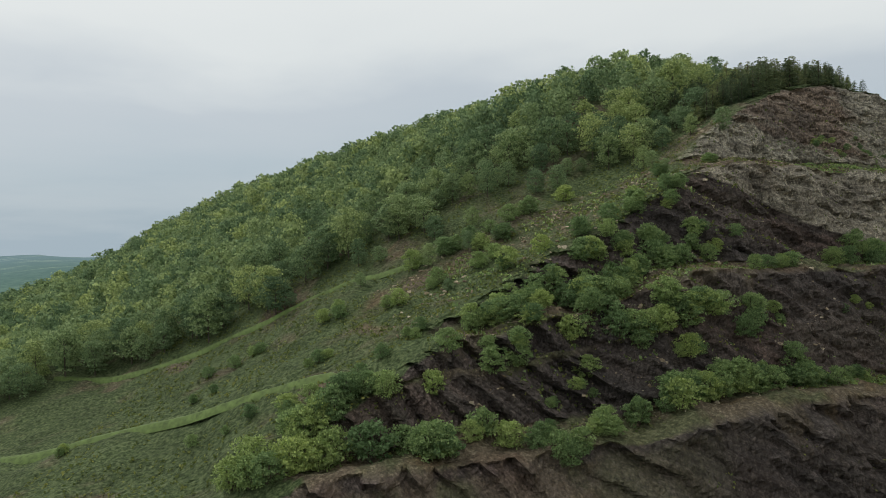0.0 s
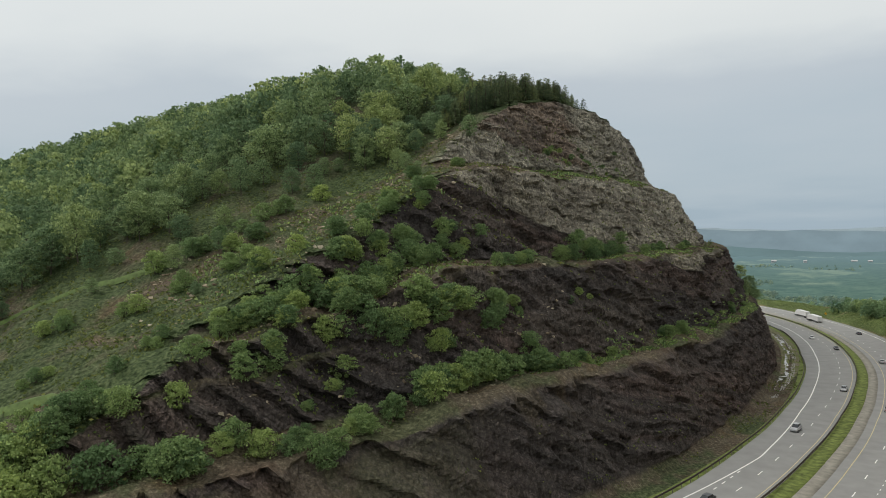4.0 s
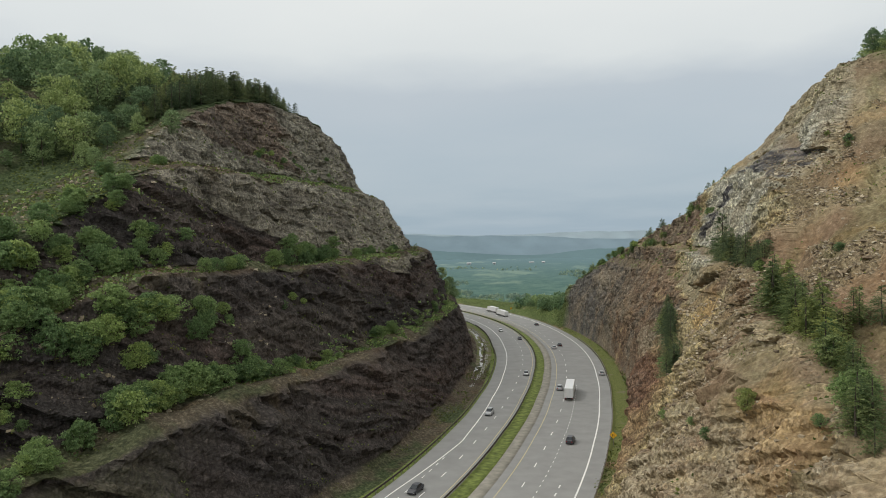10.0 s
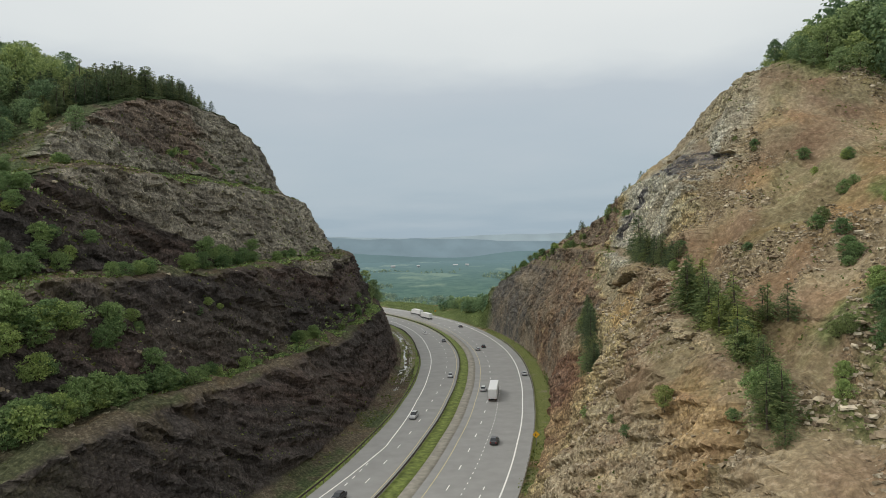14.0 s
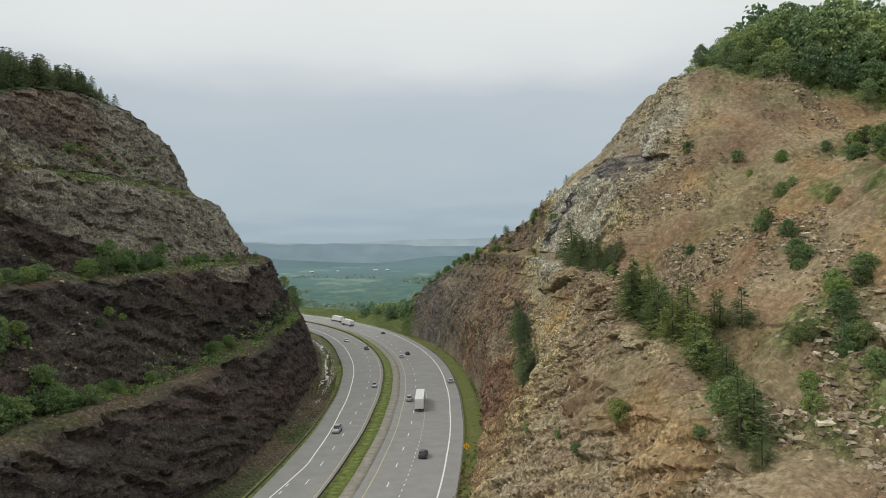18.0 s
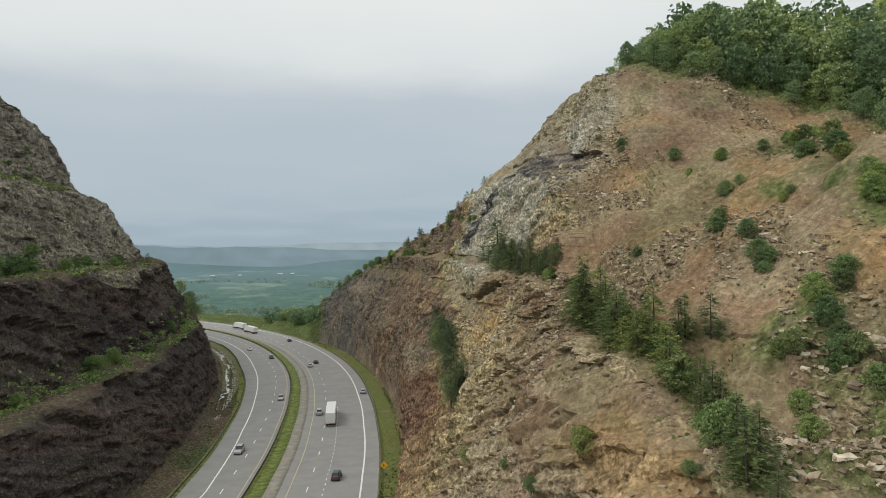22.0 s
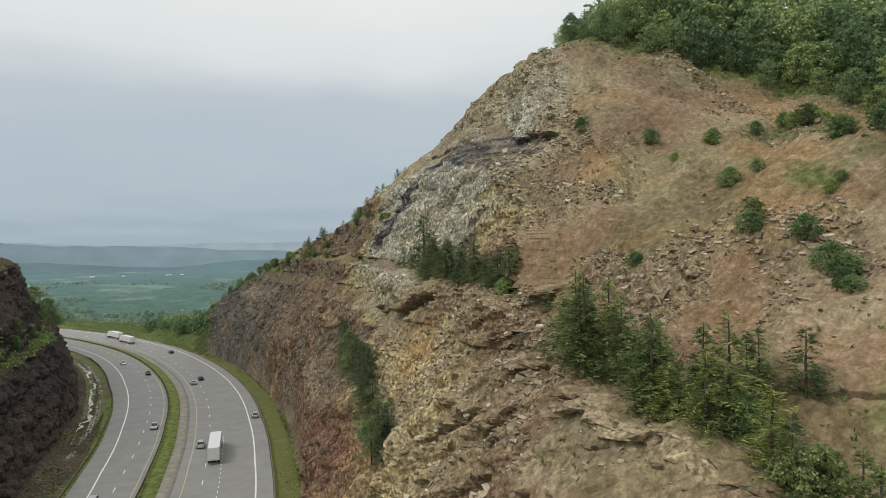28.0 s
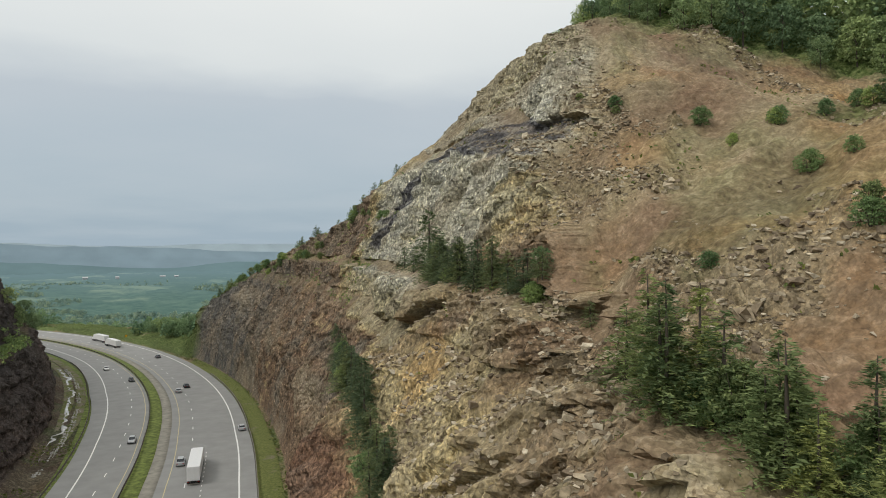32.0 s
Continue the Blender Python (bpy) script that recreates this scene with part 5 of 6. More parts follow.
def low_growth(name, n, s_rng, d_rng, size, keep, seed, label, sizes=(0.5, 1.5), mat=None):
    """Rough grass and weeds: short leaf clumps on flat enough ground."""
    r = np.random.default_rng(seed)
    C = []
    for k in range(n):
        s, d = r.uniform(*s_rng), r.uniform(*d_rng)
        if float(vnoise(s / 8, d / 5, seed=60)) + 0.5 * float(vnoise(s / 2.5, d / 2, seed=61)) < keep:
            continue
        g, st = (WEST_GRID, STATIONS) if d < 0 else (EAST_GRID, EAST_STATIONS)
        i = min(np.searchsorted(st, s), len(st) - 2)
        row = g[i]
        j = int(np.argmin(np.abs(np.hypot(row[:, 0] - CX, row[:, 1] - CY) - R0 - d)))
        j = min(max(j, 1), len(row) - 2)
        run = math.hypot(row[j + 1, 0] - row[j - 1, 0], row[j + 1, 1] - row[j - 1, 1]) + 1e-3
        if abs(row[j + 1, 2] - row[j - 1, 2]) / run > 1.35:
            continue
        C.append(row[j] + [r.uniform(-0.4, 0.4), r.uniform(-0.4, 0.4), 0.08])
    C = np.repeat(np.array(C), 3, axis=0) + r.normal(size=(len(C) * 3, 3)) * [0.35, 0.35, 0.12] * size / 0.3
    N = r.normal(size=C.shape) * [1, 1, 0.5] + [0, 0, 0.5]
    N /= np.linalg.norm(N, axis=1, keepdims=True)
    v, f = leaf_cards(C, N, size * r.uniform(*sizes, len(C)), r)
    tone = np.repeat(0.3 + 0.7 * r.random(len(C)), 4)
    tagged(new(name, mesh_of(name, v, f, [mat or M_TUFT], False, {"tone": tone})), label, "grass", "", "stuff")


low_growth("bench_grass", 9000, (-260, 40), (-92, -37), 0.24, -0.25, 62, "rough grass and weeds on the rock benches")
low_growth("bench_weeds", 5200, (-170, 45), (-43, -37.5), 0.30, -0.45, 68, "leafy weeds along the lowest rock bench", (0.5, 1.5), M_LEAF)
low_growth("bench_weeds", 3600, (-170, 20), (-61, -52), 0.28, -0.1, 69, "leafy weeds along the middle rock bench", (0.5, 1.5), M_LEAF)
low_growth("bench_weeds", 3000, (-120, 0), (-86, -73), 0.26, -0.1, 70, "leafy weeds along the highest rock bench", (0.5, 1.5), M_LEAF)
low_growth("slope_grass", 9000, (-330, -140), (-150, -45), 0.26, -0.3, 63, "rough grass on the open hillside")
low_growth("rubble_weeds", 3500, (-222, -95), (44, 92), 0.16, 0.25, 64, "sparse weeds on the rubble slope")
low_growth("rim_weeds", 2600, (-75, 110), (41, 56), 0.26, -0.1, 72, "green weeds along the rim of the eastern wall", (0.5, 1.5), M_PINE)
low_growth("verge_weeds", 2500, (-250, 120), (24.6, 29), 0.2, -0.3, 65, "tall weeds below the eastern wall")
low_growth("ditch_weeds", 2000, (-250, 60), (-28, -20), 0.2, 0.0, 66, "weeds along the western ditch")
low_growth("brambles", 1500, (-235, -165), (-95, -45), 0.34, 0.0, 67, "leafy brambles on the stony slope", (0.6, 1.4), M_LEAF)


def grass_track(xs, ys, wide, mat):
    """A mown track that shelves across the open hillside."""
    n = len(xs)
    t = np.linspace(0, n - 1, 90)
    x, y = np.interp(t, range(n), xs), np.interp(t, range(n), ys)
    smooth = lambda q: np.convolve(np.r_[[q[0]] * 4, q, [q[-1]] * 4], np.ones(9) / 9, "valid")
    x, y = smooth(x), smooth(y)
    dx, dy = np.gradient(x), np.gradient(y)
    ln = np.hypot(dx, dy)
    nx, ny = -dy / ln, dx / ln
    z = smooth(np.array([ground_at(float(a), float(b)) for a, b in zip(x, y)]))
    z = z - 1.5 * np.clip(t - (n - 1.6), 0, 1)
    V = np.stack([np.stack([x + nx * o * wide, y + ny * o * wide, z + h], -1) for o, h in ((-2.4, -1.3), (-1.2, 0.2), (1.0, 0.25), (2.0, -0.3))], 1)
    me = mesh_of("grass_track", V.reshape(-1, 3), grid_faces(90, 4)[:, ::-1], [mat], True)
    tagged(new("grass_track", me), "mown grass track across the hillside", "track", "", "structure")


M_TRACK = plain("bright_track_grass", (0.088, 0.13, 0.038), 0.95, 0, 0.35, 0.9)
grass_track([-232, -205, -171, -145, -122, -112, -104], [-6, 2, 19, 40, 55, 60, 63], 1.0, M_TRACK)
grass_track([-225, -205, -192, -183, -172, -164, -157, -146, -137, -128], [38, 48, 56, 65, 73, 82, 93, 98, 101, 106], 0.8, M_TRACK)


# ---- guard rails ----
def box_mesh(name, x0, x1, y0, y1, z0, z1, mat, bevel=0.0):
    bm = bmesh.new()
    bmesh.ops.create_cube(bm, size=1.0)
    for v in bm.verts:
        v.co = Vector((x0 + (v.co.x + 0.5) * (x1 - x0), y0 + (v.co.y + 0.5) * (y1 - y0), z0 + (v.co.z + 0.5) * (z1 - z0)))
    if bevel:
        bmesh.ops.bevel(bm, geom=list(bm.edges), offset=bevel, segments=2, affect="EDGES", profile=0.6)
    me = bpy.data.meshes.new(name)
    bm.to_mesh(me)
    bm.free()
    me.materials.append(mat)
    return me


POST = box_mesh("post", -0.07, 0.07, -0.09, 0.09, -0.6, 0.78, M_STEEL)
M_RUST = plain("rust-brown weathering steel", (0.075, 0.062, 0.052), 0.8, 0.2, 0.3)


def guard_rail(s0, s1, d_of, label, mat, step):
    rail = thing("guard_rail", label, "guard rail", "guard rails of the motorway")
    s = np.arange(s0, s1, 2.0)
    prof = [(0.0, 0.36), (0.08, 0.42), (0.0, 0.52), (0.0, 0.60), (0.08, 0.70), (0.0, 0.78), (-0.05, 0.78), (-0.05, 0.36)]
    V = []
    for off, z in prof:
        x, y = lane(s, d_of(s) + off)
        V.append(np.stack([x, y, road_z(s) + z], -1))
    V = np.stack(V, 1)
    part("beam", mesh_of("beam", V.reshape(-1, 3), grid_faces(len(s), len(prof)), [mat]), rail)
    for a in np.arange(s0 + 1, s1, step):
        x, y = lane(a, d_of(a) - 0.12)
        post = part("post", POST, rail)
        post.matrix_basis = pose(float(x), float(y), float(road_z(a)), 0, 0, math.degrees(a / R0))


guard_rail(-260, 130, lambda s: np.interp(s, RAIL_S, RAIL_D), "low weathered steel guard rail beside the western shoulder", M_RUST, 4.0)
guard_rail(-260, 250, lambda s: 0 * s - 1.7, "dark weathered steel guard rail along the grass median", M_RUST, 4.0)
guard_rail(-260, 60, lambda s: 0 * s + 24.1, "galvanised steel guard rail beside the eastern shoulder", M_STEEL, 3.0)


# ---- signs ----
M_SIGN = plain("yellow_sign_face", (0.75, 0.42, 0.03), 0.5, 0, 0.05)
M_BLACK = plain("black_paint", (0.02, 0.02, 0.02), 0.6, 0, 0.1)


def warning_sign(s, d, size, turn=0):
    sign = thing("warning_sign", "yellow diamond warning sign on a steel post", "road sign", "warning signs")
    x, y = lane(s, d)
    z = ground_at(float(x), float(y)) if abs(d) > 25.3 else float(road_z(s)) - 0.3
    part("post", box_mesh("post", -0.05, 0.05, -0.04, 0.04, -0.5, 2.2 + size, M_STEEL), sign)
    face = part("face", box_mesh("face", -size / 2, size / 2, -0.015, 0.015, -size / 2, size / 2, M_SIGN, 0.008), sign)
    face.matrix_basis = pose(0, -0.07, 2.1 + size * 0.71, 0, 45, 0)
    for k, (bx, bz, hh) in enumerate(((-0.14, -0.05, 0.55), (0.14, -0.1, 0.42))):
        bar = part("symbol_bar", box_mesh("symbol_bar", -0.06, 0.06, -0.004, 0.004, -hh / 2, hh / 2, M_BLACK), sign)
        bar.matrix_basis = pose(bx * size, -0.095, 2.1 + size * 0.71 + bz * size, 0, 0, 0)
    sign.matrix_basis = pose(float(x), float(y), z, 0, 0, math.degrees(s / R0) + turn)


warning_sign(-118.4, 25.1, 1.2)
warning_sign(196, 26.5, 1.2)


# ---- vehicles ----
def paint(name, col):
    return plain(name, col, 0.35, 0.1, 0.04, 2.0, 0.5)


M_GLASS = plain("dark_window_glass", (0.02, 0.025, 0.03), 0.08, 0, 0.05, 2.0, 0.6)
M_TYRE = plain("black_tyre", (0.02, 0.02, 0.02), 0.9)
M_RIM = plain("grey_rim", (0.35, 0.35, 0.36), 0.4, 0.8)
M_LAMP_W = plain("clear_lamp", (0.7, 0.7, 0.68), 0.2)
M_LAMP_R = plain("red_lamp", (0.35, 0.02, 0.02), 0.3)


def loft(name, rings, mat, cap=True):
    """A closed hull through rings of equal length, from back to front."""
    rings = np.array(rings, float)
    n, k = rings.shape[:2]
    bm = bmesh.new()
    vs = [[bm.verts.new(p) for p in ring] for ring in rings]
    for a in range(n - 1):
        for j in range(k):
            bm.faces.new((vs[a][j], vs[a][(j + 1) % k], vs[a + 1][(j + 1) % k], vs[a + 1][j]))
    if cap:
        bm.faces.new(vs[0][::-1])
        bm.faces.new(vs[-1])
    bmesh.ops.recalc_face_normals(bm, faces=bm.faces)
    me = bpy.data.meshes.new(name)
    bm.to_mesh(me)
    bm.free()
    me.materials.append(mat)
    return me


def ring(y, half, z0, z1, tuck=0.12):
    """A cross-section with rounded shoulders."""
    return [(-half + tuck, y, z0), (half - tuck, y, z0), (half, y, z0 + tuck), (half, y, z1 - tuck * 1.6), (half - tuck, y, z1), (-half + tuck, y, z1), (-half, y, z1 - tuck * 1.6), (-half, y, z0 + tuck)]


def wheel_mesh(rad, wide):
    bm = bmesh.new()
    bmesh.ops.create_cone(bm, cap_ends=True, segments=16, radius1=rad, radius2=rad, depth=wide, matrix=Matrix.Rotation(radians(90), 4, "Y"))
    bmesh.ops.bevel(bm, geom=[e for e in bm.edges if len(e.link_faces) == 2 and e.calc_face_angle(0) > 1.0], offset=0.03, segments=1, affect="EDGES")
    me = bpy.data.meshes.new("tyre")
    bm.to_mesh(me)
    bm.free()
    me.materials.append(M_TYRE)
    rim = bpy.data.meshes.new("rim")
    bm = bmesh.new()
    bmesh.ops.create_cone(bm, cap_ends=True, segments=12, radius1=rad * 0.6, radius2=rad * 0.55, depth=wide + 0.03, matrix=Matrix.Rotation(radians(90), 4, "Y"))
    bm.to_mesh(rim)
    bm.free()
    rim.materials.append(M_RIM)
    return me, rim


WHEEL, TRUCK_WHEEL = wheel_mesh(0.33, 0.22), wheel_mesh(0.5, 0.5)


def add_wheels(ob, spots, pair):
    for x, y in spots:
        w = part("wheel", pair[0], ob)
        w.matrix_basis = pose(x, y, pair[0].vertices[0].co.z * 0 + max(v.co.z for v in pair[0].vertices))
        part("rim", pair[1], w)


def car(s, d, away, mat, label, tall=False):
    ob = thing("car", label, "car", "cars on the motorway")
    h = 0.28 if tall else 0.0
    body = [ring(-2.25, 0.72, 0.45, 0.85 + h / 2), ring(-2.1, 0.86, 0.30, 0.98 + h / 2), ring(-1.0, 0.91, 0.24, 1.0 + h / 2), ring(0.6, 0.91, 0.24, 0.98 + h / 2), ring(1.6, 0.88, 0.26, 0.86 + h / 2), ring(2.15, 0.80, 0.34, 0.74 + h / 2), ring(2.28, 0.62, 0.42, 0.64 + h / 2)]
    part("body", loft("body", body, mat), ob)
    back = -2.0 if tall else -1.75
    glass = [ring(back, 0.70, 0.9 + h / 2, 1.0 + h / 2, 0.04), ring(back + 0.45, 0.70, 0.9 + h / 2, 1.40 + h, 0.12), ring(0.15, 0.70, 0.9 + h / 2, 1.43 + h, 0.12), ring(1.05, 0.72, 0.88 + h / 2, 0.98 + h / 2, 0.04)]
    part("windows", loft("windows", glass, M_GLASS), ob, "dark tinted car glass")
    roof = [ring(back + 0.42, 0.60, 1.36 + h, 1.42 + h, 0.02), ring(-0.4, 0.64, 1.40 + h, 1.47 + h, 0.02), ring(0.2, 0.60, 1.38 + h, 1.45 + h, 0.02)]
    part("roof", loft("roof", roof, mat), ob)
    add_wheels(ob, [(-0.82, -1.35), (0.82, -1.35), (-0.82, 1.4), (0.82, 1.4)], WHEEL)
    for x in (-0.62, 0.62):
        part("tail_lamp", box_mesh("tail_lamp", x - 0.16, x + 0.16, -2.27, -2.18, 0.68, 0.84, M_LAMP_R, 0.01), ob, "red tail lamp")
        part("head_lamp", box_mesh("head_lamp", x - 0.16, x + 0.16, 2.14, 2.24, 0.56, 0.68, M_LAMP_W, 0.01), ob, "clear head lamp")
    x, y = lane(s, d)
    ob.matrix_basis = pose(float(x), float(y), float(road_z(s)) + 0.01, 0, 0, math.degrees(s / R0) + (0 if away else 180))


def lorry(s, d, away, mat, label):
    ob = thing("lorry", label, "lorry", "lorries on the motorway")
    part("trailer", box_mesh("trailer", -1.28, 1.28, -10.2, 3.2, 1.15, 4.05, mat, 0.06), ob, "long white box trailer")
    part("trailer_door", box_mesh("trailer_door", -1.2, -0.02, -10.25, -10.19, 1.25, 3.95, mat, 0.01), ob)
    part("trailer_door", box_mesh("trailer_door", 0.02, 1.2, -10.25, -10.19, 1.25, 3.95, mat, 0.01), ob)
    part("chassis", box_mesh("chassis", -0.5, 0.5, -10.0, 6.2, 0.75, 1.14, M_BLACK), ob)
    part("bumper", box_mesh("bumper", -1.2, 1.2, -10.2, -10.05, 0.45, 0.62, M_STEEL), ob)
    cab = [ring(3.6, 1.2, 0.8, 3.7, 0.15), ring(5.2, 1.22, 0.6, 3.6, 0.15), ring(6.0, 1.18, 0.6, 2.5, 0.15), ring(7.4, 1.05, 0.6, 1.9, 0.15), ring(7.6, 0.95, 0.65, 1.7, 0.15)]
    part("cab", loft("cab", cab, mat), ob, "rounded truck cab")
    part("windscreen", loft("windscreen", [ring(5.3, 1.05, 2.3, 3.3, 0.05), ring(6.02, 1.0, 2.3, 2.55, 0.05)], M_GLASS), ob, "dark glass windscreen")
    add_wheels(ob, [(sx * 1.0, y) for sx in (-1, 1) for y in (-8.8, -7.5, 3.8, 5.0, 6.8)], TRUCK_WHEEL)
    for x in (-1.0, 1.0):
        part("tail_lamp", box_mesh("tail_lamp", x - 0.12, x + 0.12, -10.24, -10.16, 0.9, 1.05, M_LAMP_R), ob, "red tail lamp")
    x, y = lane(s, d)
    ob.matrix_basis = pose(float(x), float(y), float(road_z(s)) + 0.01, 0, 0, math.degrees(s / R0) + (0 if away else 180))


C_SILVER, C_DARK, C_BLACK, C_WHITE, C_RED = paint("silver_paint", (0.42, 0.43, 0.44)), paint("charcoal_paint", (0.06, 0.062, 0.07)), paint("black_car_paint", (0.02, 0.021, 0.024)), paint("white_paint", (0.72, 0.72, 0.71)), paint("dark_red_paint", (0.12, 0.018, 0.018))
lorry(-66, 11.6, True, C_WHITE, "white articulated lorry with a long box trailer")
lorry(178, 12.2, True, C_WHITE, "white box-trailer lorry far down the curve")
lorry(206, 16.0, True, C_WHITE, "white box-trailer lorry far down the curve")
car(-33, 22.3, True, C_SILVER, "silver car parked on the paved shoulder")
car(-118, 15.2, True, C_DARK, "charcoal car driving away from the cut", True)
car(-60, 8.0, True, C_SILVER, "silver estate car in the inner lane", True)
car(36, 11.6, True, C_BLACK, "black car driving away from the cut")
car(28, 8.0, True, C_SILVER, "silver car in the inner lane")
car(118, 16.0, True, C_DARK, "charcoal car far down the curve")
car(-97, -9.0, False, C_SILVER, "silver car coming towards the cut", True)
car(-36, -4.4, False, C_SILVER, "silver saloon car in the inner lane")
car(96, -9.5, False, C_WHITE, "white car far down the curve")
car(-160, -8.6, False, C_DARK, "charcoal car coming towards the cut")
car(60, -4.5, False, C_BLACK, "black car coming round the curve")


# ---- loose stones on the eastern slope ----
def stone_arrays(seed):
    bm = bmesh.new()
    r = np.random.default_rng(seed)
    bmesh.ops.create_cube(bm, size=0.9)
    for v in bm.verts:
        v.co = Vector((v.co.x * 1.35, v.co.y * 0.95, v.co.z * 0.45)) + Vector(r.uniform(-0.24, 0.24, 3))
    bmesh.ops.triangulate(bm, faces=bm.faces)
    bm.verts.index_update()
    v = np.array([w.co[:] for w in bm.verts])
    f = np.array([[w.index for w in g.verts] for g in bm.faces])
    bm.free()
    return v, f


STONES = [stone_arrays(400 + k) for k in range(6)]


def stone_material():
    m, nt, b = material("tan_stone", 0.95, 0, 0.15)
    geo = nt.nodes.new("ShaderNodeNewGeometry")
    info = nt.nodes.new("ShaderNodeObjectInfo")
    a = ramp_of(nt, geo.outputs["Random Per Island"], [(0.0, (0.15, 0.115, 0.08)), (0.5, (0.30, 0.243, 0.162)), (1.0, (0.50, 0.44, 0.33))])
    c = ramp_of(nt, noise_of(nt, 2.0, 6), [(0.35, (0.7, 0.7, 0.7)), (0.65, (1.25, 1.25, 1.25))])
    a = blend(nt, 1.0, a, c, "MULTIPLY")
    a = blend(nt, 1.0, a, ramp_of(nt, info.outputs["Random"], [(0, (0.8, 0.8, 0.8)), (1, (1.2, 1.2, 1.2))]), "MULTIPLY")
    nt.links.new(a, b.inputs["Base Color"])
    bump(nt, b, noise_of(nt, 5.0, 5), 0.5, 0.1)
    return m


M_STONE = stone_material()


def on_cut_many(s, d):
    """As on_cut, for arrays on one side."""
    g, st = (WEST_GRID, STATIONS) if d[0] < 0 else (EAST_GRID, EAST_STATIONS)
    i = np.minimum(np.searchsorted(st, s), len(st) - 1)
    off = np.hypot(g[:, :, 0] - CX, g[:, :, 1] - CY) - R0
    j = np.empty(len(s), int)
    for a in range(0, len(s), 4000):
        j[a:a + 4000] = np.abs(off[i[a:a + 4000]] - d[a:a + 4000, None]).argmin(1)
    j = j.clip(1, g.shape[1] - 2)
    run = g[i, j + 1] - g[i, j - 1]
    return g[i, j].astype(float), np.abs(run[:, 2]) / (np.hypot(run[:, 0], run[:, 1]) + 1e-3)


def scree(name, n, s_rng, d_rng, small, big, seed, label, keep, mat=None):
    r = np.random.default_rng(seed)
    s, d = r.uniform(*s_rng, n), r.uniform(*d_rng, n)
    thick = vnoise(s / 9, d / 5, seed=70) + 0.5 * vnoise(s / 3, d / 2, seed=71)
    if d_rng[0] > 30:
        thick = thick * 0.5 + 1.6 * stony(s, d) - 0.8 + r.uniform(-0.5, 0.5, n)
    ok = thick > keep
    s, d = s[ok], d[ok]
    p, slope = on_cut_many(s, d)
    p = p[slope < 1.25]
    m = len(p)
    pick = r.integers(0, 6, m)
    v0 = np.stack([v for v, f in STONES])
    sc = small + (big - small) * r.random(m) ** 4
    a, tilt = r.uniform(0, 6.28, m), r.uniform(-0.9, 0.9, m)
    w = v0[pick] * sc[:, None, None]
    ct, st, c, q = (k[:, None] for k in (np.cos(tilt), np.sin(tilt), np.cos(a), np.sin(a)))
    x, y, z = w[..., 0], w[..., 1] * ct - w[..., 2] * st, w[..., 1] * st + w[..., 2] * ct
    V = np.stack([x * c - y * q, x * q + y * c, z], -1) + p[:, None, :] + np.array([0, 0, 0.12]) * sc[:, None, None]
    faces = np.stack([f for v, f in STONES])[pick] + (np.arange(m) * 8)[:, None, None]
    me = mesh_of(name, V.reshape(-1, 3), faces.reshape(-1, 3), [mat or M_STONE])
    tagged(new(name, me), label, "stones", "", "stuff")


scree("scree_east", 130000, (-222, -100), (40, 96), 0.09, 0.45, 41, "loose tan stones strewn over the rubble slope", -0.2)
scree("broken_blocks", 16000, (-222, -100), (40, 96), 0.2, 0.8, 44, "angular broken blocks lying thick on the rubble slope", 0.35)
scree("scree_west", 3500, (-250, -120), (-100, -36), 0.2, 0.9, 42, "loose stones on the benches and stony slope", 0.05)
scree("ditch_stones", 1300, (-60, 110), (-24.0, -23.1), 0.18, 0.6, 43, "pale stones lining the roadside ditch", -0.25, plain("pale_ditch_stone", (0.40, 0.39, 0.36), 0.95, 0, 0.3))

def trickle():
    """A shallow stream that winds along the ditch."""
    s = np.arange(-70, 120, 0.8)
    mid = -23.6 - 1.2 * np.clip((s + 40) / 60, 0, 1) + 1.1 * fbm(s / 7, s * 0, seed=130, octaves=3)
    half = 0.32 * np.clip(1.0 + 1.1 * vnoise(s / 5, s * 0 + 3, seed=131), 0.15, 2.2)
    V = []
    for side, z in ((-1.3, -0.36), (-1, -0.2), (1, -0.2), (1.3, -0.36)):
        x, y = lane(s, mid + side * half)
        V.append(np.stack([x, y, road_z(s) + z + 0.02], -1))
    me = mesh_of("trickle", np.stack(V, 1).reshape(-1, 3), grid_faces(len(s), 4)[:, ::-1], [plain("wet_pale_gravel", (0.52, 0.51, 0.48), 0.25, 0, 0.3, 1.2, 0.5)], True)
    tagged(new("trickle", me), "pale trickle of water winding through the ditch", "water", "", "structure")


trickle()
BOULDER = [mesh_of("boulder", *STONES[k], [M_STONE]) for k in range(6)]


def boulders(n, s_rng, d_rng, seed):
    r = np.random.default_rng(seed)
    for k in range(n):
        s, d = r.uniform(*s_rng), r.uniform(*d_rng)
        p = on_cut(s, d)
        sc = r.uniform(0.35, 0.65)
        ob = tagged(new("boulder", BOULDER[k % 6]), "angular tan boulder lying on the rubble slope", "boulder", "boulders of the rubble slope")
        ob.matrix_basis = pose(float(p[0]), float(p[1]), float(p[2]) + 0.1 * sc, r.uniform(-25, 25), r.uniform(-25, 25), r.uniform(0, 360)) @ Matrix.Diagonal((sc, sc, sc, 1))


boulders(26, (-215, -100), (44, 82), 51)


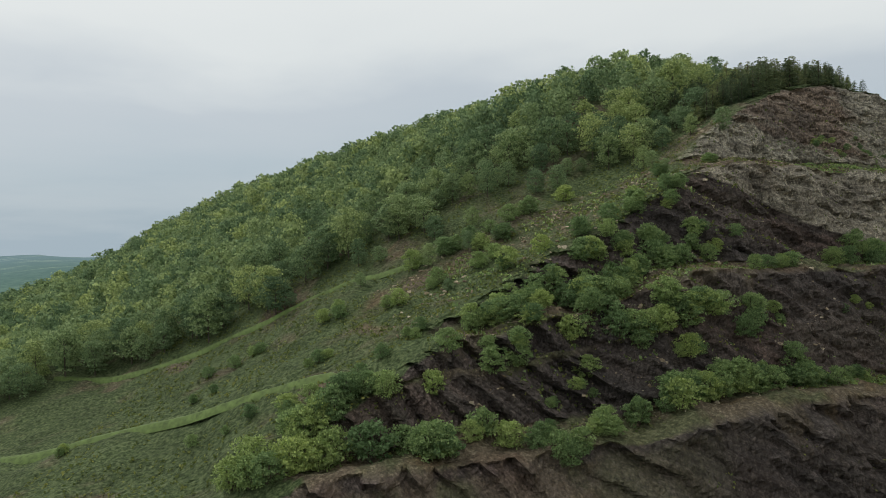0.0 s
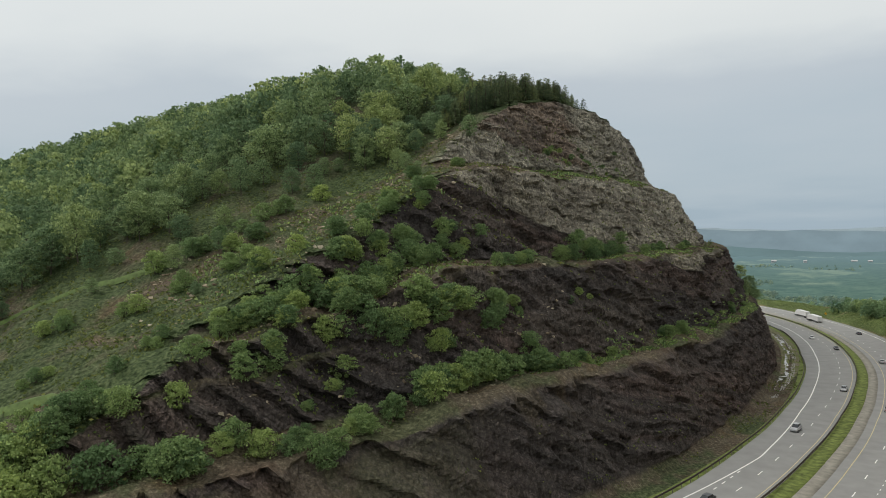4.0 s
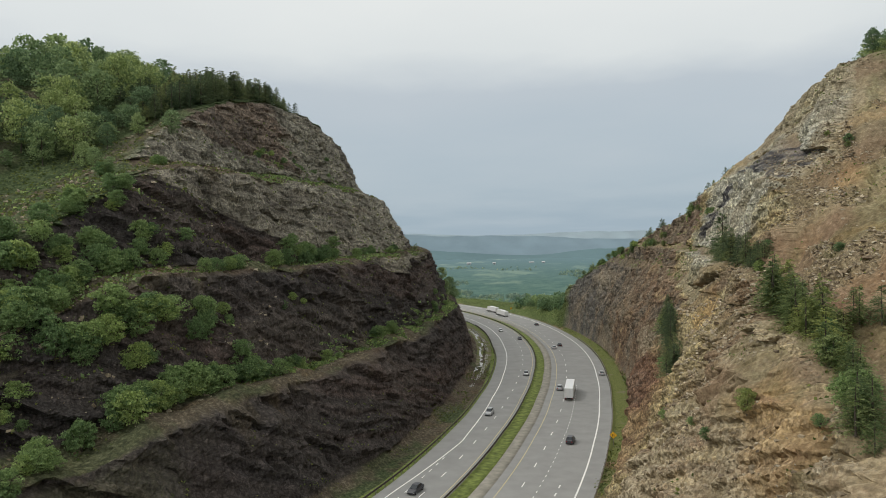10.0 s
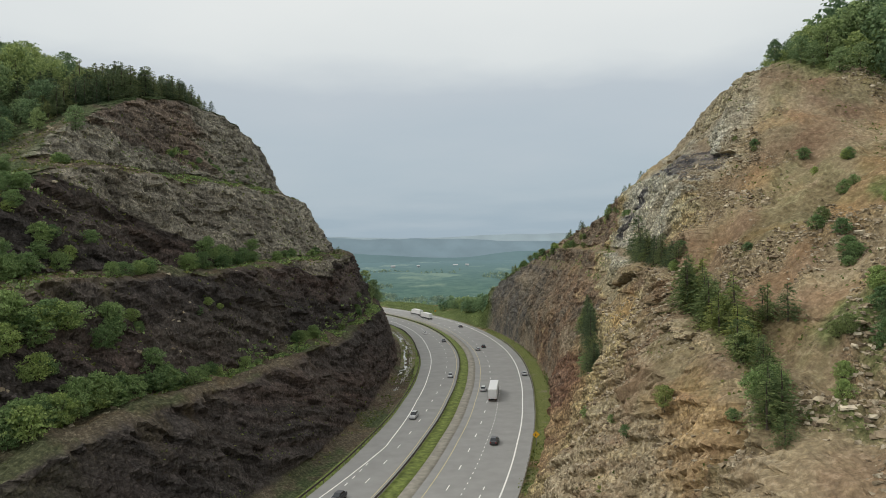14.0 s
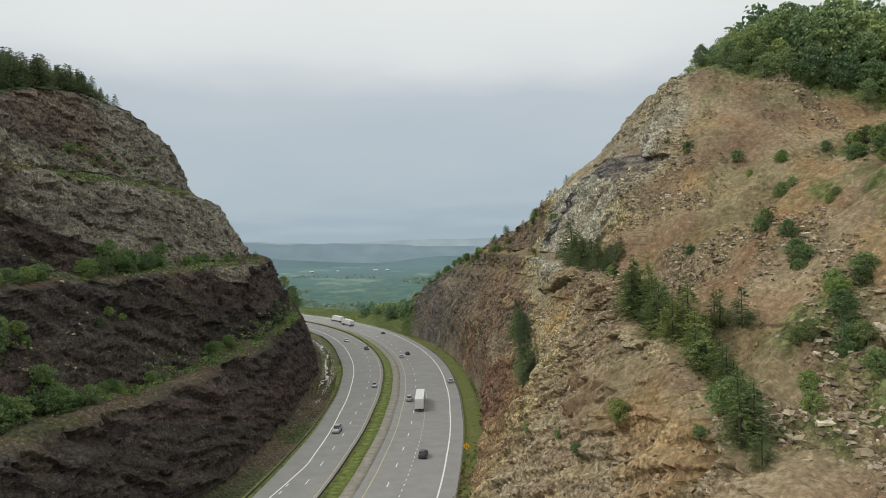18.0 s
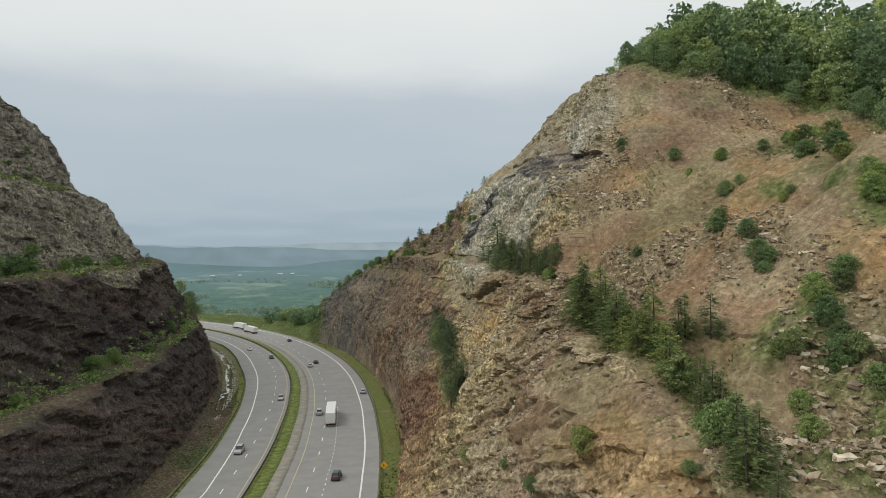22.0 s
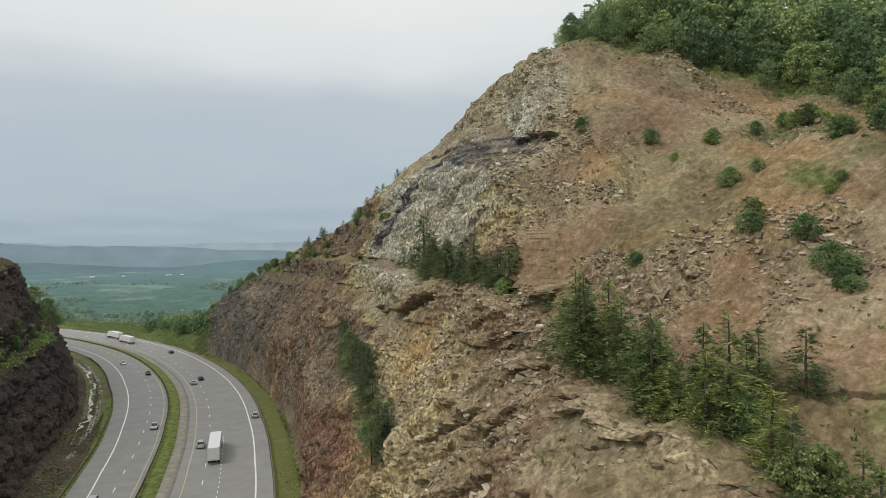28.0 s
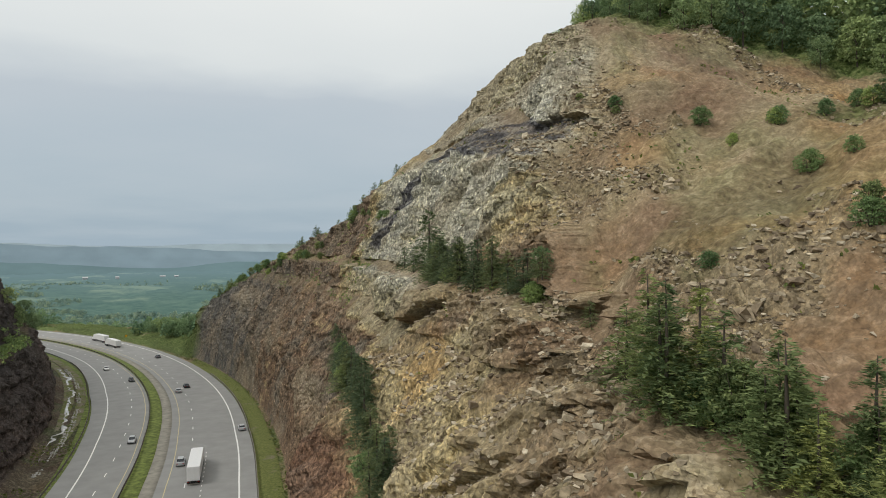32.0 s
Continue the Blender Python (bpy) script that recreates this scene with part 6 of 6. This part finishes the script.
# ---- far distance ----
def far_ridge(name, y0, top, wobble, seed, col, x0=-3200, x1=3200, base=-120, tilt=0.0):
    xs = np.arange(x0, x1, 40.0)
    crest = top - tilt * np.clip(xs, -1500, 900) + fbm(xs / 900, xs * 0 + seed, seed=seed, octaves=5) * wobble
    V = np.stack([np.stack([xs, xs * 0 + y0 - 260, xs * 0 + base], -1), np.stack([xs, xs * 0 + y0 - 90, base + (crest - base) * 0.6], -1), np.stack([xs, xs * 0 + y0, crest], -1), np.stack([xs, xs * 0 + y0 + 150, xs * 0 + base], -1)], 1)
    # the ridge colour holds the haze; no air is modelled
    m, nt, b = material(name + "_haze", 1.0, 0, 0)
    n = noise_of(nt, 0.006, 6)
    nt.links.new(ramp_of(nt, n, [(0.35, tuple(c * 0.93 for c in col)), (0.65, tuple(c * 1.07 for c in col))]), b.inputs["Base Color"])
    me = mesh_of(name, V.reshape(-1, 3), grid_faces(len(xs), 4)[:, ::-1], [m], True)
    tagged(new(name, me), "ridge beyond the valley with blue haze painted into its colour", "backdrop", "", "structure")


# each farther ridge is painted paler, as haze would make it
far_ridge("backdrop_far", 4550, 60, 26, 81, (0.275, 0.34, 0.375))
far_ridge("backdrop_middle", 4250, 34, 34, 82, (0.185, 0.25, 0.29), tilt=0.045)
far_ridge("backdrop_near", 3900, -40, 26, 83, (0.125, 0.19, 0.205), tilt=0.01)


def farmhouse(x, y, w, roof_col):
    ob = thing("farm_building", "long white farm building in the far valley, greyed by painted haze", "building", "far farm buildings")
    z = float(natural(x, y)) - 1
    # grey paint stands for white walls dulled by haze
    part("wall", box_mesh("wall", -w / 2, w / 2, -6, 6, 0, 6.9, C_SILVER), ob)
    part("roof", loft("roof", [[(-w / 2 - 1, -8, 6.9), (-w / 2 - 1, 8, 6.9), (-w / 2 - 1, 0.4, 11), (-w / 2 - 1, -0.4, 11)], [(w / 2 + 1, -8, 6.9), (w / 2 + 1, 8, 6.9), (w / 2 + 1, 0.4, 11), (w / 2 + 1, -0.4, 11)]], roof_col), ob, "pale metal roof")
    ob.matrix_basis = pose(x, y, z, 0, 0, 8)


farmhouse(96, 3300, 22, C_SILVER)
farmhouse(150, 3250, 15, C_SILVER)
farmhouse(-190, 3050, 18, C_SILVER)
farmhouse(-80, 3150, 12, C_SILVER)


def valley_woods():
    """Clumps of trees on the nearer valley floor, one joined crown each."""
    r = np.random.default_rng(91)
    spots = []
    for k in range(3600):
        y = 430 * 3.0 ** r.random()
        x = r.uniform(-0.45, 0.30) * y
        if vnoise(x / 120, y / 90, seed=92) < -0.25:
            continue
        s, d = polar(x, y)
        if abs(d) < 34 and s < 420:
            continue
        if d < -30 and y < 520:
            continue
        spots.append((x, y, ground_at(x, y) - 0.5, r.uniform(0.7, 1.1), r.uniform(0, 6.28), int(r.integers(0, 6))))
    # leaf colour carries a little painted haze
    joined_wood("valley_woods", spots, "green woods beyond the cut", 210.0, leaf_material("valley_leaves", (0.12, 0.19, 0.10), (0.27, 0.37, 0.21)))


valley_woods()


def hazy_woods():
    """Woods and hedges on the far valley floor, distance haze painted into the leaf colour."""
    r = np.random.default_rng(93)
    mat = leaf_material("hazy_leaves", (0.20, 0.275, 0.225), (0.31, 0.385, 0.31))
    spots = []
    for k in range(15000):
        y = 950 * (2.9 ** r.random())
        x = r.uniform(-0.5, 0.32) * y
        if vnoise(x / 300, y / 150, seed=94) + 0.25 * vnoise(x / 70, y / 60, seed=95) < 0.12:
            continue
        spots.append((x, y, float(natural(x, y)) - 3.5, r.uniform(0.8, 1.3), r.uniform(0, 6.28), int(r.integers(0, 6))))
    joined_wood("hazy_woods", spots, "woods of the far valley with blue-green haze painted into the leaves", 300.0, mat)


hazy_woods()
